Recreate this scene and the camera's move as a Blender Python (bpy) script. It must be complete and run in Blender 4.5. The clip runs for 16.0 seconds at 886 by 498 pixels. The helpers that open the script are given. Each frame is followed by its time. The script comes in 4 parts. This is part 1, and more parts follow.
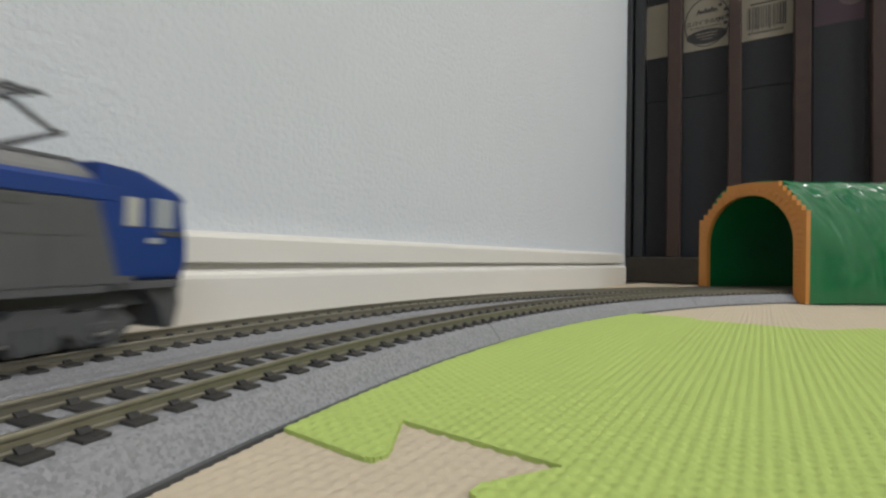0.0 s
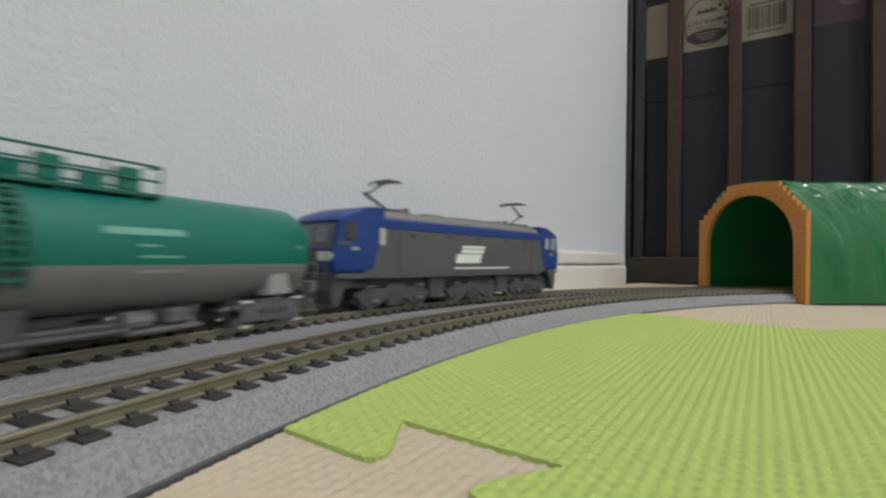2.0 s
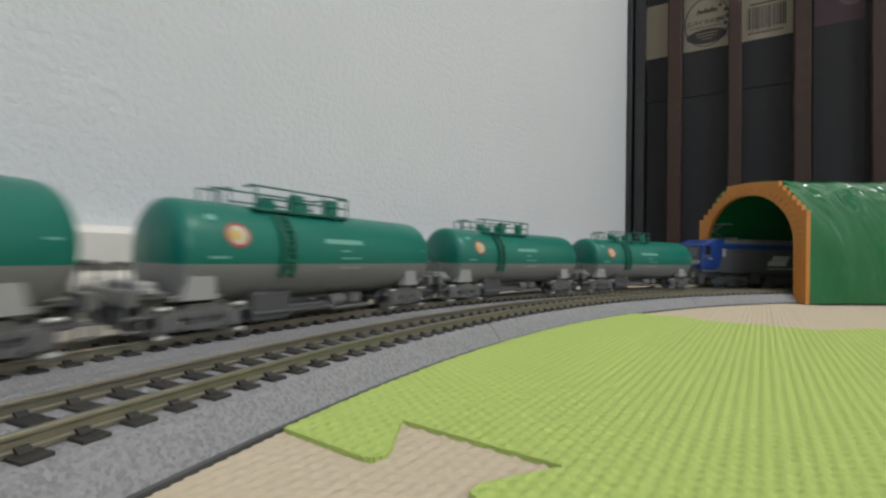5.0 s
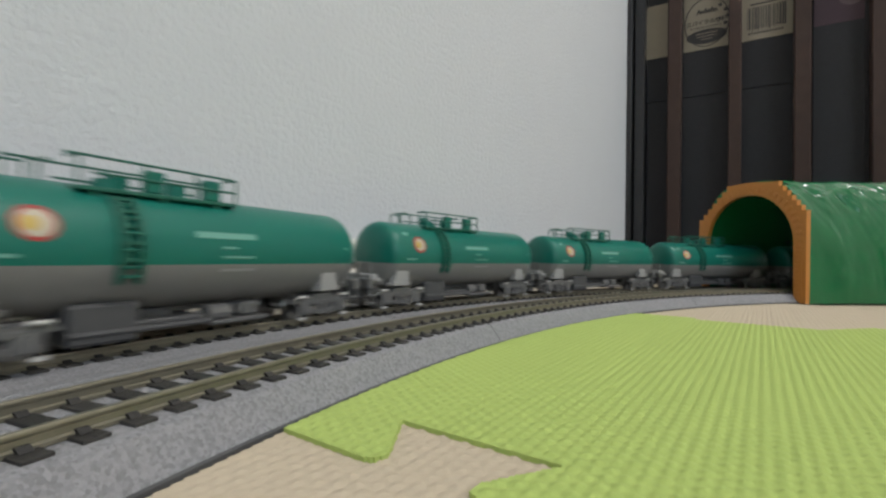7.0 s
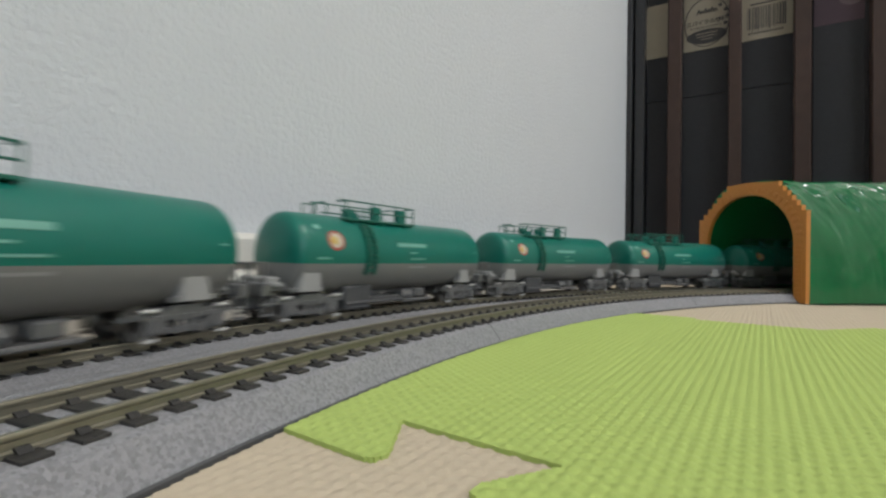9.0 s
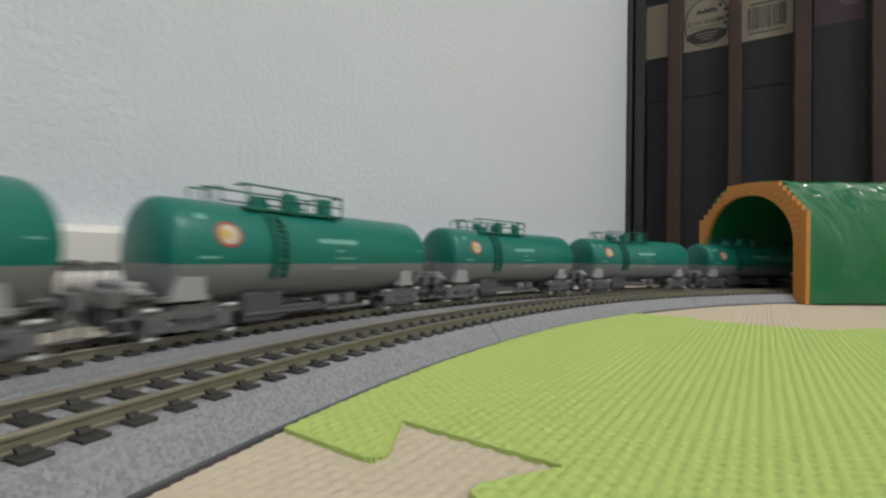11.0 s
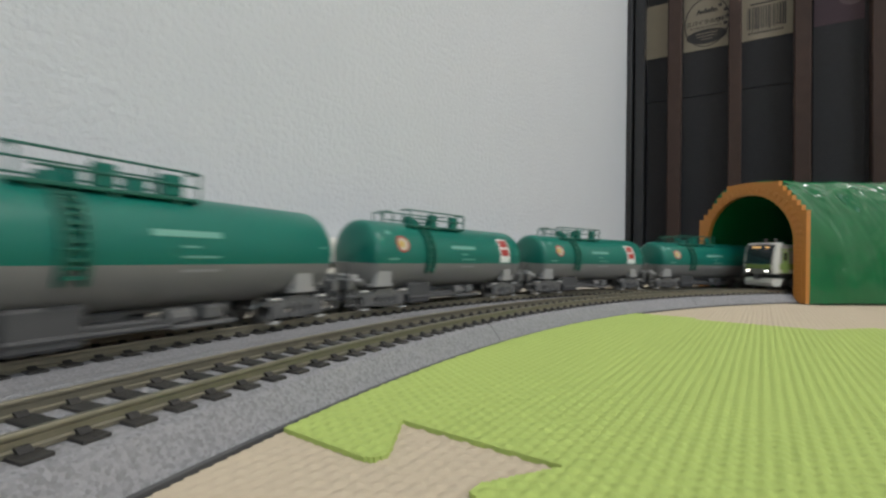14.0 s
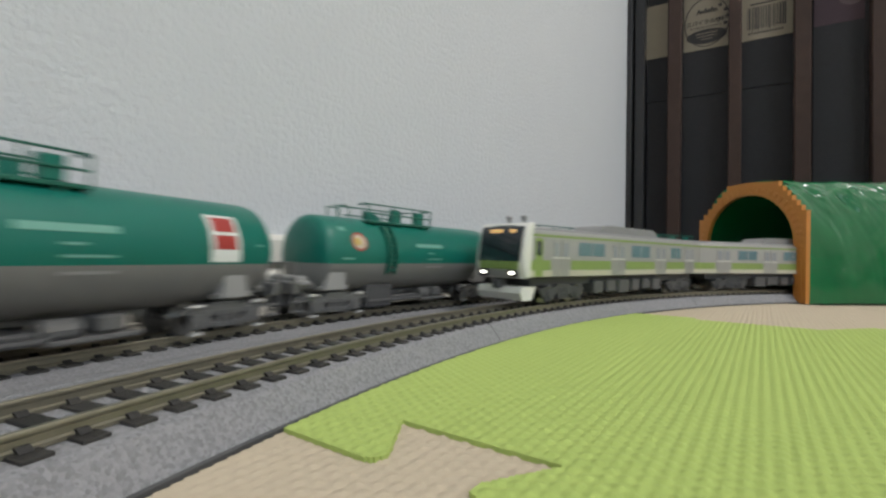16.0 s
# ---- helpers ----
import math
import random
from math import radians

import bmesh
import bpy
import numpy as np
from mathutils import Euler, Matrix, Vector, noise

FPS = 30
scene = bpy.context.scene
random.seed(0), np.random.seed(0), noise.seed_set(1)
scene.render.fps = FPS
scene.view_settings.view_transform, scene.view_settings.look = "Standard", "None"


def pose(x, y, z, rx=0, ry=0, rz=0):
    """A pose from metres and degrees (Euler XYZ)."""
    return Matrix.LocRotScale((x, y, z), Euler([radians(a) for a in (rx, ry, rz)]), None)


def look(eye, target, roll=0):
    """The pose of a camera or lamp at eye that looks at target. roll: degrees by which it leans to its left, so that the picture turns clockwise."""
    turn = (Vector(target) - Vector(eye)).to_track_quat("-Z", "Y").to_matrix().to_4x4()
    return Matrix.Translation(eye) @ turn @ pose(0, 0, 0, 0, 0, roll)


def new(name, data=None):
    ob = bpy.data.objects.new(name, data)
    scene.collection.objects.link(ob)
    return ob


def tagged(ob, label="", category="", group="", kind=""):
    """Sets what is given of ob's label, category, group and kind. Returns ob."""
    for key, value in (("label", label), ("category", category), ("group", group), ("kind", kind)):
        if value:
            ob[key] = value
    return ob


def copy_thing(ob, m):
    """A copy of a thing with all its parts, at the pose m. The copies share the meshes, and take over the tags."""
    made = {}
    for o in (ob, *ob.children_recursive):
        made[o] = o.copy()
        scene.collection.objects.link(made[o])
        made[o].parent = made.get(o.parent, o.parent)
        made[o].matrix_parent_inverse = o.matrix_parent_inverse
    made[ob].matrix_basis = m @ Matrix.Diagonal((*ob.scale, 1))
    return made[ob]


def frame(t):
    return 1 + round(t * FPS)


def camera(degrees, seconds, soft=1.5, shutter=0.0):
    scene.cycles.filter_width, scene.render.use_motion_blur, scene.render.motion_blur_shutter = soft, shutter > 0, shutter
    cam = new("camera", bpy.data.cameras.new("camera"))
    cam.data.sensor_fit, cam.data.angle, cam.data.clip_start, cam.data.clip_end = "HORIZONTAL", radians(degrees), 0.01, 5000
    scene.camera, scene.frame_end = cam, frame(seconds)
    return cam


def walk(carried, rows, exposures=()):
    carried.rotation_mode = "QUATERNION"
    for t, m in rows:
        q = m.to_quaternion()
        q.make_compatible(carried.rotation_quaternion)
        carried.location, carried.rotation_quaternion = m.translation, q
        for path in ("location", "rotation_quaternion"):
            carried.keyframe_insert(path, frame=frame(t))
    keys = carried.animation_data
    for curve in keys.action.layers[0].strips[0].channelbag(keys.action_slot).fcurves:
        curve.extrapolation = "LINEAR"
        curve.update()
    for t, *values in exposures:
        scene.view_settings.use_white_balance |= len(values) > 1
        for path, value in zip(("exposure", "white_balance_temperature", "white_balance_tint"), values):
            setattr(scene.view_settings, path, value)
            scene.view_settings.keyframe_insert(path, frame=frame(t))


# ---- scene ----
cam = camera(88.08, 16.0, soft=2.5, shutter=0.8)
EYE = (0.0, 0.0, 0.020)
CAM = look(EYE, (0.0, 0.99986, 0.020 + 0.0170), 1.03)
walk(cam, [(0.0, CAM), (16.0, CAM)], exposures=[(0.0, 0.0), (16.0, 0.0)])

MM = 0.001
# common centre of the two circular tracks, radii of their centre lines, rail heights
CX, CY = 0.28808, -0.08934
R_IN, R_OUT = 0.348, 0.381
Z_IN, Z_OUT = 0.0062, 0.0052
CANT = 0.5

# room frame: origin at the corner beside the rack, X along the papered wall, Y out through it
KX, KY, WALL_DEG = 0.1705, 0.4290, 52.05
ROOM = pose(KX, KY, 0, 0, 0, WALL_DEG)
RACK = pose(KX, KY, 0, 0, 0, -31.0)


# ---- light ----
def build_light():
    world = bpy.data.worlds.new("room_world")
    scene.world = world
    world.use_nodes = True
    bg = world.node_tree.nodes["Background"]
    sky = world.node_tree.nodes.new("ShaderNodeTexSky")
    sky.sky_type = "NISHITA"
    sky.sun_disc = False
    sky.sun_elevation = radians(40)
    sky.sun_rotation = radians(200)
    world.node_tree.links.new(sky.outputs[0], bg.inputs[0])
    bg.inputs[1].default_value = 0.1

    lamp = bpy.data.lights.new("ceiling_lamp_light", "AREA")
    lamp.shape, lamp.size, lamp.energy, lamp.color = "DISK", 0.55, LAMP_POWER, (1.0, 0.975, 0.955)
    ob = new("ceiling_lamp_light", lamp)
    ob.matrix_world = ROOM @ pose(0.0, -1.3, 2.27)

    win = bpy.data.lights.new("window_daylight", "AREA")
    win.shape, win.size, win.size_y, win.energy, win.color = "RECTANGLE", 1.4, 1.15, WINDOW_POWER, (0.76, 0.885, 1.0)
    ob = new("window_daylight", win)
    ob.matrix_world = ROOM @ pose(-1.75, -2.56, 1.35) @ pose(0, 0, 0, 90, 0, 0)


LAMP_POWER, WINDOW_POWER = 28.3, 29.5
build_light()


# ---- materials ----
def material(name, color, rough=0.5, metal=0.0, vary=0.06, grain=300.0, bump=0.0, bump_scale=900.0,
             stain=0.0, coat=0.0, spec=0.5, emit=0.0, bump_dist=0.0003, by_object=0.0, detail=3.0):
    m = bpy.data.materials.new(name)
    m.use_nodes = True
    nt = m.node_tree
    p = nt.nodes["Principled BSDF"]
    co = nt.nodes.new("ShaderNodeTexCoord")
    fine = nt.nodes.new("ShaderNodeTexNoise")
    fine.inputs["Scale"].default_value, fine.inputs["Detail"].default_value = grain, detail
    nt.links.new(co.outputs["Object"], fine.inputs["Vector"])
    big = nt.nodes.new("ShaderNodeTexNoise")
    big.inputs["Scale"].default_value, big.inputs["Detail"].default_value = grain * 0.09, 2.0
    nt.links.new(co.outputs["Object"], big.inputs["Vector"])
    add = nt.nodes.new("ShaderNodeMath")
    add.operation = "MULTIPLY_ADD"
    add.inputs[1].default_value = max(stain, vary)
    nt.links.new(big.outputs["Fac"], add.inputs[0])
    mul = nt.nodes.new("ShaderNodeMath")
    mul.operation = "MULTIPLY"
    mul.inputs[1].default_value = vary * 2
    nt.links.new(fine.outputs["Fac"], mul.inputs[0])
    nt.links.new(mul.outputs[0], add.inputs[2])
    bias = nt.nodes.new("ShaderNodeMath")
    bias.operation = "ADD"
    bias.inputs[1].default_value = 1.0 - vary - max(stain, vary) / 2
    nt.links.new(add.outputs[0], bias.inputs[0])
    last = bias
    if by_object:
        info = nt.nodes.new("ShaderNodeObjectInfo")
        k = nt.nodes.new("ShaderNodeMath")
        k.operation = "MULTIPLY_ADD"
        k.inputs[1].default_value, k.inputs[2].default_value = by_object, 1 - by_object / 2
        nt.links.new(info.outputs["Random"], k.inputs[0])
        both = nt.nodes.new("ShaderNodeMath")
        both.operation = "MULTIPLY"
        nt.links.new(k.outputs[0], both.inputs[0])
        nt.links.new(bias.outputs[0], both.inputs[1])
        last = both
    hue = nt.nodes.new("ShaderNodeHueSaturation")
    hue.inputs["Color"].default_value = (*color, 1)
    nt.links.new(last.outputs[0], hue.inputs["Value"])
    nt.links.new(hue.outputs[0], p.inputs["Base Color"])
    p.inputs["Roughness"].default_value, p.inputs["Metallic"].default_value = rough, metal
    p.inputs["Specular IOR Level"].default_value = spec
    p.inputs["Coat Weight"].default_value = coat
    if emit:
        p.inputs["Emission Color"].default_value = (*color, 1)
        p.inputs["Emission Strength"].default_value = emit
    if bump:
        bn = nt.nodes.new("ShaderNodeTexNoise")
        bn.inputs["Scale"].default_value, bn.inputs["Detail"].default_value = bump_scale, 4.0
        nt.links.new(co.outputs["Object"], bn.inputs["Vector"])
        b = nt.nodes.new("ShaderNodeBump")
        b.inputs["Strength"].default_value, b.inputs["Distance"].default_value = bump, bump_dist
        nt.links.new(bn.outputs["Fac"], b.inputs["Height"])
        nt.links.new(b.outputs[0], p.inputs["Normal"])
    return m


def speckled(name, dark, light, scale, rough, bump):
    """Granular material: two-tone cells with relief."""
    m = bpy.data.materials.new(name)
    m.use_nodes = True
    nt = m.node_tree
    p = nt.nodes["Principled BSDF"]
    co = nt.nodes.new("ShaderNodeTexCoord")
    vo = nt.nodes.new("ShaderNodeTexVoronoi")
    vo.inputs["Scale"].default_value = scale
    nt.links.new(co.outputs["Object"], vo.inputs["Vector"])
    no = nt.nodes.new("ShaderNodeTexNoise")
    no.inputs["Scale"].default_value, no.inputs["Detail"].default_value = scale * 0.6, 4.0
    nt.links.new(co.outputs["Object"], no.inputs["Vector"])
    sep = nt.nodes.new("ShaderNodeSeparateColor")
    nt.links.new(vo.outputs["Color"], sep.inputs[0])
    mix = nt.nodes.new("ShaderNodeMath")
    mix.operation = "MULTIPLY_ADD"
    mix.inputs[1].default_value = 0.5
    nt.links.new(sep.outputs[0], mix.inputs[0])
    half = nt.nodes.new("ShaderNodeMath")
    half.operation = "MULTIPLY"
    half.inputs[1].default_value = 0.5
    nt.links.new(no.outputs["Fac"], half.inputs[0])
    nt.links.new(half.outputs[0], mix.inputs[2])
    ramp = nt.nodes.new("ShaderNodeValToRGB")
    ramp.color_ramp.elements[0].position, ramp.color_ramp.elements[0].color = 0.12, (*dark, 1)
    ramp.color_ramp.elements[1].position, ramp.color_ramp.elements[1].color = 0.72, (*light, 1)
    nt.links.new(mix.outputs[0], ramp.inputs[0])
    nt.links.new(ramp.outputs[0], p.inputs["Base Color"])
    p.inputs["Roughness"].default_value = rough
    b = nt.nodes.new("ShaderNodeBump")
    b.inputs["Strength"].default_value, b.inputs["Distance"].default_value = bump, 0.0004
    nt.links.new(vo.outputs["Distance"], b.inputs["Height"])
    nt.links.new(b.outputs[0], p.inputs["Normal"])
    return m


WALLPAPER = material("wallpaper", (0.57, 0.587, 0.605), 0.85, vary=0.02, grain=60, bump=0.42, bump_scale=520, bump_dist=0.0011, spec=0.2)
PLASTER = material("plaster", (0.72, 0.70, 0.66), 0.9, vary=0.02, grain=8, bump=0.1, bump_scale=40)
BASEBOARD_WHITE = material("baseboard_white", (0.68, 0.65, 0.59), 0.5, vary=0.02, grain=40, bump=0.05, bump_scale=300)
FLOORING = material("flooring", (0.42, 0.33, 0.22), 0.45, vary=0.1, grain=25, bump=0.1, bump_scale=120)
MAT_BEIGE = material("foam_beige", (0.53, 0.445, 0.33), 0.85, vary=0.05, grain=900, bump=0.25, bump_scale=2500, spec=0.2)
MAT_LIME = material("foam_lime", (0.395, 0.495, 0.14), 0.85, vary=0.05, grain=900, bump=0.25, bump_scale=2500, spec=0.2)
BALLAST = speckled("ballast_grey", (0.168, 0.166, 0.172), (0.280, 0.277, 0.288), 2700, 0.92, 0.3)
SLEEPER_DARK = material("sleeper_plastic", (0.024, 0.022, 0.020), 0.6, vary=0.2, grain=2500, bump=0.3, bump_scale=3000, by_object=0.3)
RAIL_STEEL = material("rail_nickel", (0.265, 0.246, 0.19), 0.42, metal=0.75, vary=0.12, grain=1200, stain=0.2)
ORANGE = material("portal_orange", (0.50, 0.20, 0.035), 0.5, vary=0.08, grain=500, bump=0.3, bump_scale=1200)
ROCK_GREEN = material("tunnel_green", (0.005, 0.150, 0.048), 0.17, spec=0.5, vary=0.15, grain=120, bump=0.16, bump_scale=190, bump_dist=0.0010, coat=0.2)


def let_light_through(m, color, share):
    """Lets a share of the light through a plastic wall, to brighten what it covers."""
    nt = m.node_tree
    out = nt.nodes["Material Output"]
    thin = nt.nodes.new("ShaderNodeBsdfTranslucent")
    thin.inputs["Color"].default_value = (*color, 1)
    mix = nt.nodes.new("ShaderNodeMixShader")
    mix.inputs[0].default_value = share
    nt.links.new(nt.nodes["Principled BSDF"].outputs[0], mix.inputs[1])
    nt.links.new(thin.outputs[0], mix.inputs[2])
    nt.links.new(mix.outputs[0], out.inputs["Surface"])


# translucency added to lift the dark inside of the tunnel
let_light_through(ROCK_GREEN, (0.13, 0.45, 0.24), 0.16)
RACK_BLACK = material("lacquer_black", (0.028, 0.028, 0.030), 0.3, spec=0.35, vary=0.1, grain=200, bump=0.05)
RACK_BROWN = material("stained_wood", (0.048, 0.027, 0.021), 0.55, spec=0.3, vary=0.25, grain=160, stain=0.3, bump=0.15, bump_scale=600)
BOX_DARK = material("box_charcoal", (0.030, 0.029, 0.032), 0.75, spec=0.3, vary=0.15, grain=300, bump=0.1)
LABEL_CREAM = material("label_cream", (0.26, 0.22, 0.165), 0.7, vary=0.05, grain=200)
INK = material("ink_dark", (0.035, 0.03, 0.03), 0.7, vary=0.1)
PLINTH_DARK = material("plinth_stain", (0.040, 0.033, 0.026), 0.5, spec=0.3, vary=0.25, grain=160, stain=0.3, bump=0.1, bump_scale=600)
PINK_INK = material("print_dusky_pink", (0.085, 0.055, 0.062), 0.6, vary=0.1)
PURPLE = material("carton_purple", (0.042, 0.018, 0.027), 0.6, vary=0.2, grain=60)
TANK_GREEN = material("tank_green", (0.005, 0.142, 0.105), 0.34, spec=0.4, vary=0.04, grain=250, bump=0.03)
TANK_GREY = material("tank_grey", (0.205, 0.200, 0.190), 0.45, vary=0.05, grain=250, bump=0.03)
WALK_GREEN = material("walkway_green", (0.008, 0.11, 0.075), 0.45, vary=0.06)
BOGIE_GREY = material("bogie_grey", (0.17, 0.169, 0.167), 0.28, metal=0.35, vary=0.1, grain=900, bump=0.1)
# pale silver that stands in for lamp glints on the wagon bogies
GLINT_SILVER = material("glint_silver", (0.66, 0.65, 0.62), 0.22, metal=0.3, vary=0.03)
SADDLE_GREY = material("saddle_grey", (0.31, 0.306, 0.295), 0.5, vary=0.06)
FRAME_DARK = material("underframe_dark", (0.070, 0.070, 0.071), 0.55, vary=0.15, grain=700)
WHEEL_METAL = material("wheel_metal", (0.28, 0.28, 0.27), 0.3, metal=1.0, vary=0.05)
WHITE_INK = material("print_white", (0.72, 0.74, 0.70), 0.6, vary=0.03)
PALE_INK = material("print_pale_green", (0.15, 0.36, 0.29), 0.6, vary=0.03)
CREAM_INK = material("print_cream", (0.50, 0.44, 0.34), 0.6, vary=0.03)
RED_INK = material("print_red", (0.36, 0.035, 0.028), 0.5, vary=0.04)
YELLOW_INK = material("print_yellow", (0.52, 0.36, 0.09), 0.5, vary=0.04)
LOCO_BLUE = material("loco_blue", (0.010, 0.042, 0.20), 0.4, spec=0.35, vary=0.04, grain=250, coat=0.05)
LOCO_GREY = material("loco_grey", (0.088, 0.088, 0.092), 0.45, vary=0.05, grain=250)
LOUVRE = material("louvre_grey", (0.085, 0.085, 0.088), 0.5, vary=0.08)
ROOF_GREY = material("roof_grey", (0.19, 0.185, 0.178), 0.6, vary=0.08, grain=400)
PANTO = material("pantograph_metal", (0.13, 0.13, 0.135), 0.4, metal=0.5, vary=0.05)
GLASS_DARK = material("window_dark", (0.02, 0.024, 0.03), 0.08, vary=0.02, coat=0.5)
GLASS_GREY = material("window_reflective", (0.30, 0.32, 0.34), 0.12, vary=0.05)
DOOR_PALE = material("window_pale", (0.42, 0.41, 0.37), 0.25, vary=0.05)
PANE_REFLECTION = material("pane_reflection", (0.13, 0.14, 0.16), 0.12, vary=0.05)
GLASS_BLUE = material("window_tinted", (0.13, 0.21, 0.235), 0.12, vary=0.05)
EMU_SILVER = material("emu_silver", (0.35, 0.35, 0.335), 0.33, metal=0.35, vary=0.03, grain=300)
EMU_LIME = material("emu_lime", (0.22, 0.31, 0.085), 0.4, vary=0.03)
EMU_WHITE = material("emu_white", (0.72, 0.71, 0.66), 0.4, vary=0.03)
# cream reflection on the silver lower side, put into the colour
EMU_REFLECTION = material("emu_cream_reflection", (0.50, 0.48, 0.38), 0.4, vary=0.03)
EMU_ROOF = material("emu_roof", (0.24, 0.24, 0.235), 0.6, vary=0.05, grain=300)
LAMP_WHITE = material("headlight_glow", (1.0, 0.97, 0.85), 0.3, emit=6.0)
SIGN_ORANGE = material("destination_glow", (0.9, 0.52, 0.2), 0.4, emit=0.5)
DIFFUSER = material("lamp_diffuser", (0.9, 0.88, 0.84), 0.5, emit=1.5)


# ---- helpers for meshes; shapes are given in millimetres ----
def finish(name, bm, mat, smooth=False, scale=MM):
    bmesh.ops.remove_doubles(bm, verts=bm.verts, dist=1e-6)
    bmesh.ops.recalc_face_normals(bm, faces=bm.faces)
    me = bpy.data.meshes.new(name)
    bm.transform(Matrix.Scale(scale, 4))
    bm.to_mesh(me)
    bm.free()
    me.materials.append(mat)
    if smooth:
        me.polygons.foreach_set("use_smooth", [True] * len(me.polygons))
        me.set_sharp_from_angle(angle=radians(40))
    return me


def part(name, bm, mat, parent, label="", smooth=False, at=None):
    ob = new(name, finish(name, bm, mat, smooth))
    ob.parent = parent
    if at is not None:
        ob.matrix_basis = at
    return tagged(ob, label)


def box(bm, x0, x1, y0, y1, z0, z1, bevel=0.0, m=None, seg=1):
    made = bmesh.ops.create_cube(bm, size=1.0)["verts"]
    for v in made:
        v.co = Vector(((x0 + x1) / 2 + v.co.x * (x1 - x0), (y0 + y1) / 2 + v.co.y * (y1 - y0), (z0 + z1) / 2 + v.co.z * (z1 - z0)))
    edges = list({e for v in made for e in v.link_edges})
    if bevel:
        out = bmesh.ops.bevel(bm, geom=edges, offset=bevel, segments=seg, affect="EDGES", profile=0.5)
        made = list({v for f in out["faces"] for v in f.verts} | {v for v in made if v.is_valid})
    if m is not None:
        bmesh.ops.transform(bm, matrix=m, verts=made)
    return made


def prism(bm, outline, y0, y1, axis="y"):
    """Extrude an outline of (a, b) pairs. axis y: a is x, b is z; axis x: a is y, b is z; axis z: a is x, b is y."""
    def at(a, b, c):
        return {"y": (a, c, b), "x": (c, a, b), "z": (a, b, c)}[axis]
    lo = [bm.verts.new(at(a, b, y0)) for a, b in outline]
    hi = [bm.verts.new(at(a, b, y1)) for a, b in outline]
    n = len(outline)
    for i in range(n):
        bm.faces.new((lo[i], lo[(i + 1) % n], hi[(i + 1) % n], hi[i]))
    bm.faces.new(lo[::-1])
    bm.faces.new(hi)


def rod(bm, p, q, r, n=6):
    p, q = Vector(p), Vector(q)
    d = q - p
    m = Matrix.Translation((p + q) / 2) @ d.to_track_quat("Z", "Y").to_matrix().to_4x4()
    bmesh.ops.create_cone(bm, cap_ends=True, segments=n, radius1=r, radius2=r, depth=d.length, matrix=m)


def lathe_x(bm, profile, n=32, a0=0.0, a1=2 * math.pi, zc=0.0):
    """Turn (x, r) pairs about the x axis raised to zc, between two angles measured from straight up."""
    full = abs(a1 - a0 - 2 * math.pi) < 1e-6
    cols = n if full else n + 1
    rings = [[bm.verts.new((x, r * math.sin(a0 + (a1 - a0) * j / n), zc + r * math.cos(a0 + (a1 - a0) * j / n))) for j in range(cols)] for x, r in profile]
    for i in range(len(rings) - 1):
        for j in range(n):
            k = (j + 1) % cols
            bm.faces.new((rings[i][j], rings[i][k], rings[i + 1][k], rings[i + 1][j]))


def sweep_arc(bm, outline, a0, a1, steps, closed_loop=False):
    """Sweep (radius, z) pairs in millimetres round the tracks' centre, from angle a0 to a1."""
    rings = []
    for i in range(steps if closed_loop else steps + 1):
        a = a0 + (a1 - a0) * i / steps
        rings.append([bm.verts.new((CX / MM - r * math.cos(a), CY / MM + r * math.sin(a), z)) for r, z in outline])
    n = len(outline)
    for i in range(steps):
        p, q = rings[i], rings[(i + 1) % len(rings)]
        for j in range(n):
            bm.faces.new((p[j], p[(j + 1) % n], q[(j + 1) % n], q[j]))
    if not closed_loop:
        bm.faces.new(rings[0][::-1])
        bm.faces.new(rings[-1])


def thing(name, label, category, m=None, group="", kind=""):
    ob = new(name)
    ob.empty_display_size = 0.02
    if m is not None:
        ob.matrix_basis = m
    return tagged(ob, label, category, group, kind)


def structure(name, bm, mat, label, category, m=None, smooth=False, scale=MM):
    ob = new(name, finish(name, bm, mat, smooth, scale))
    if m is not None:
        ob.matrix_basis = m
    return tagged(ob, label, category, "", "structure")


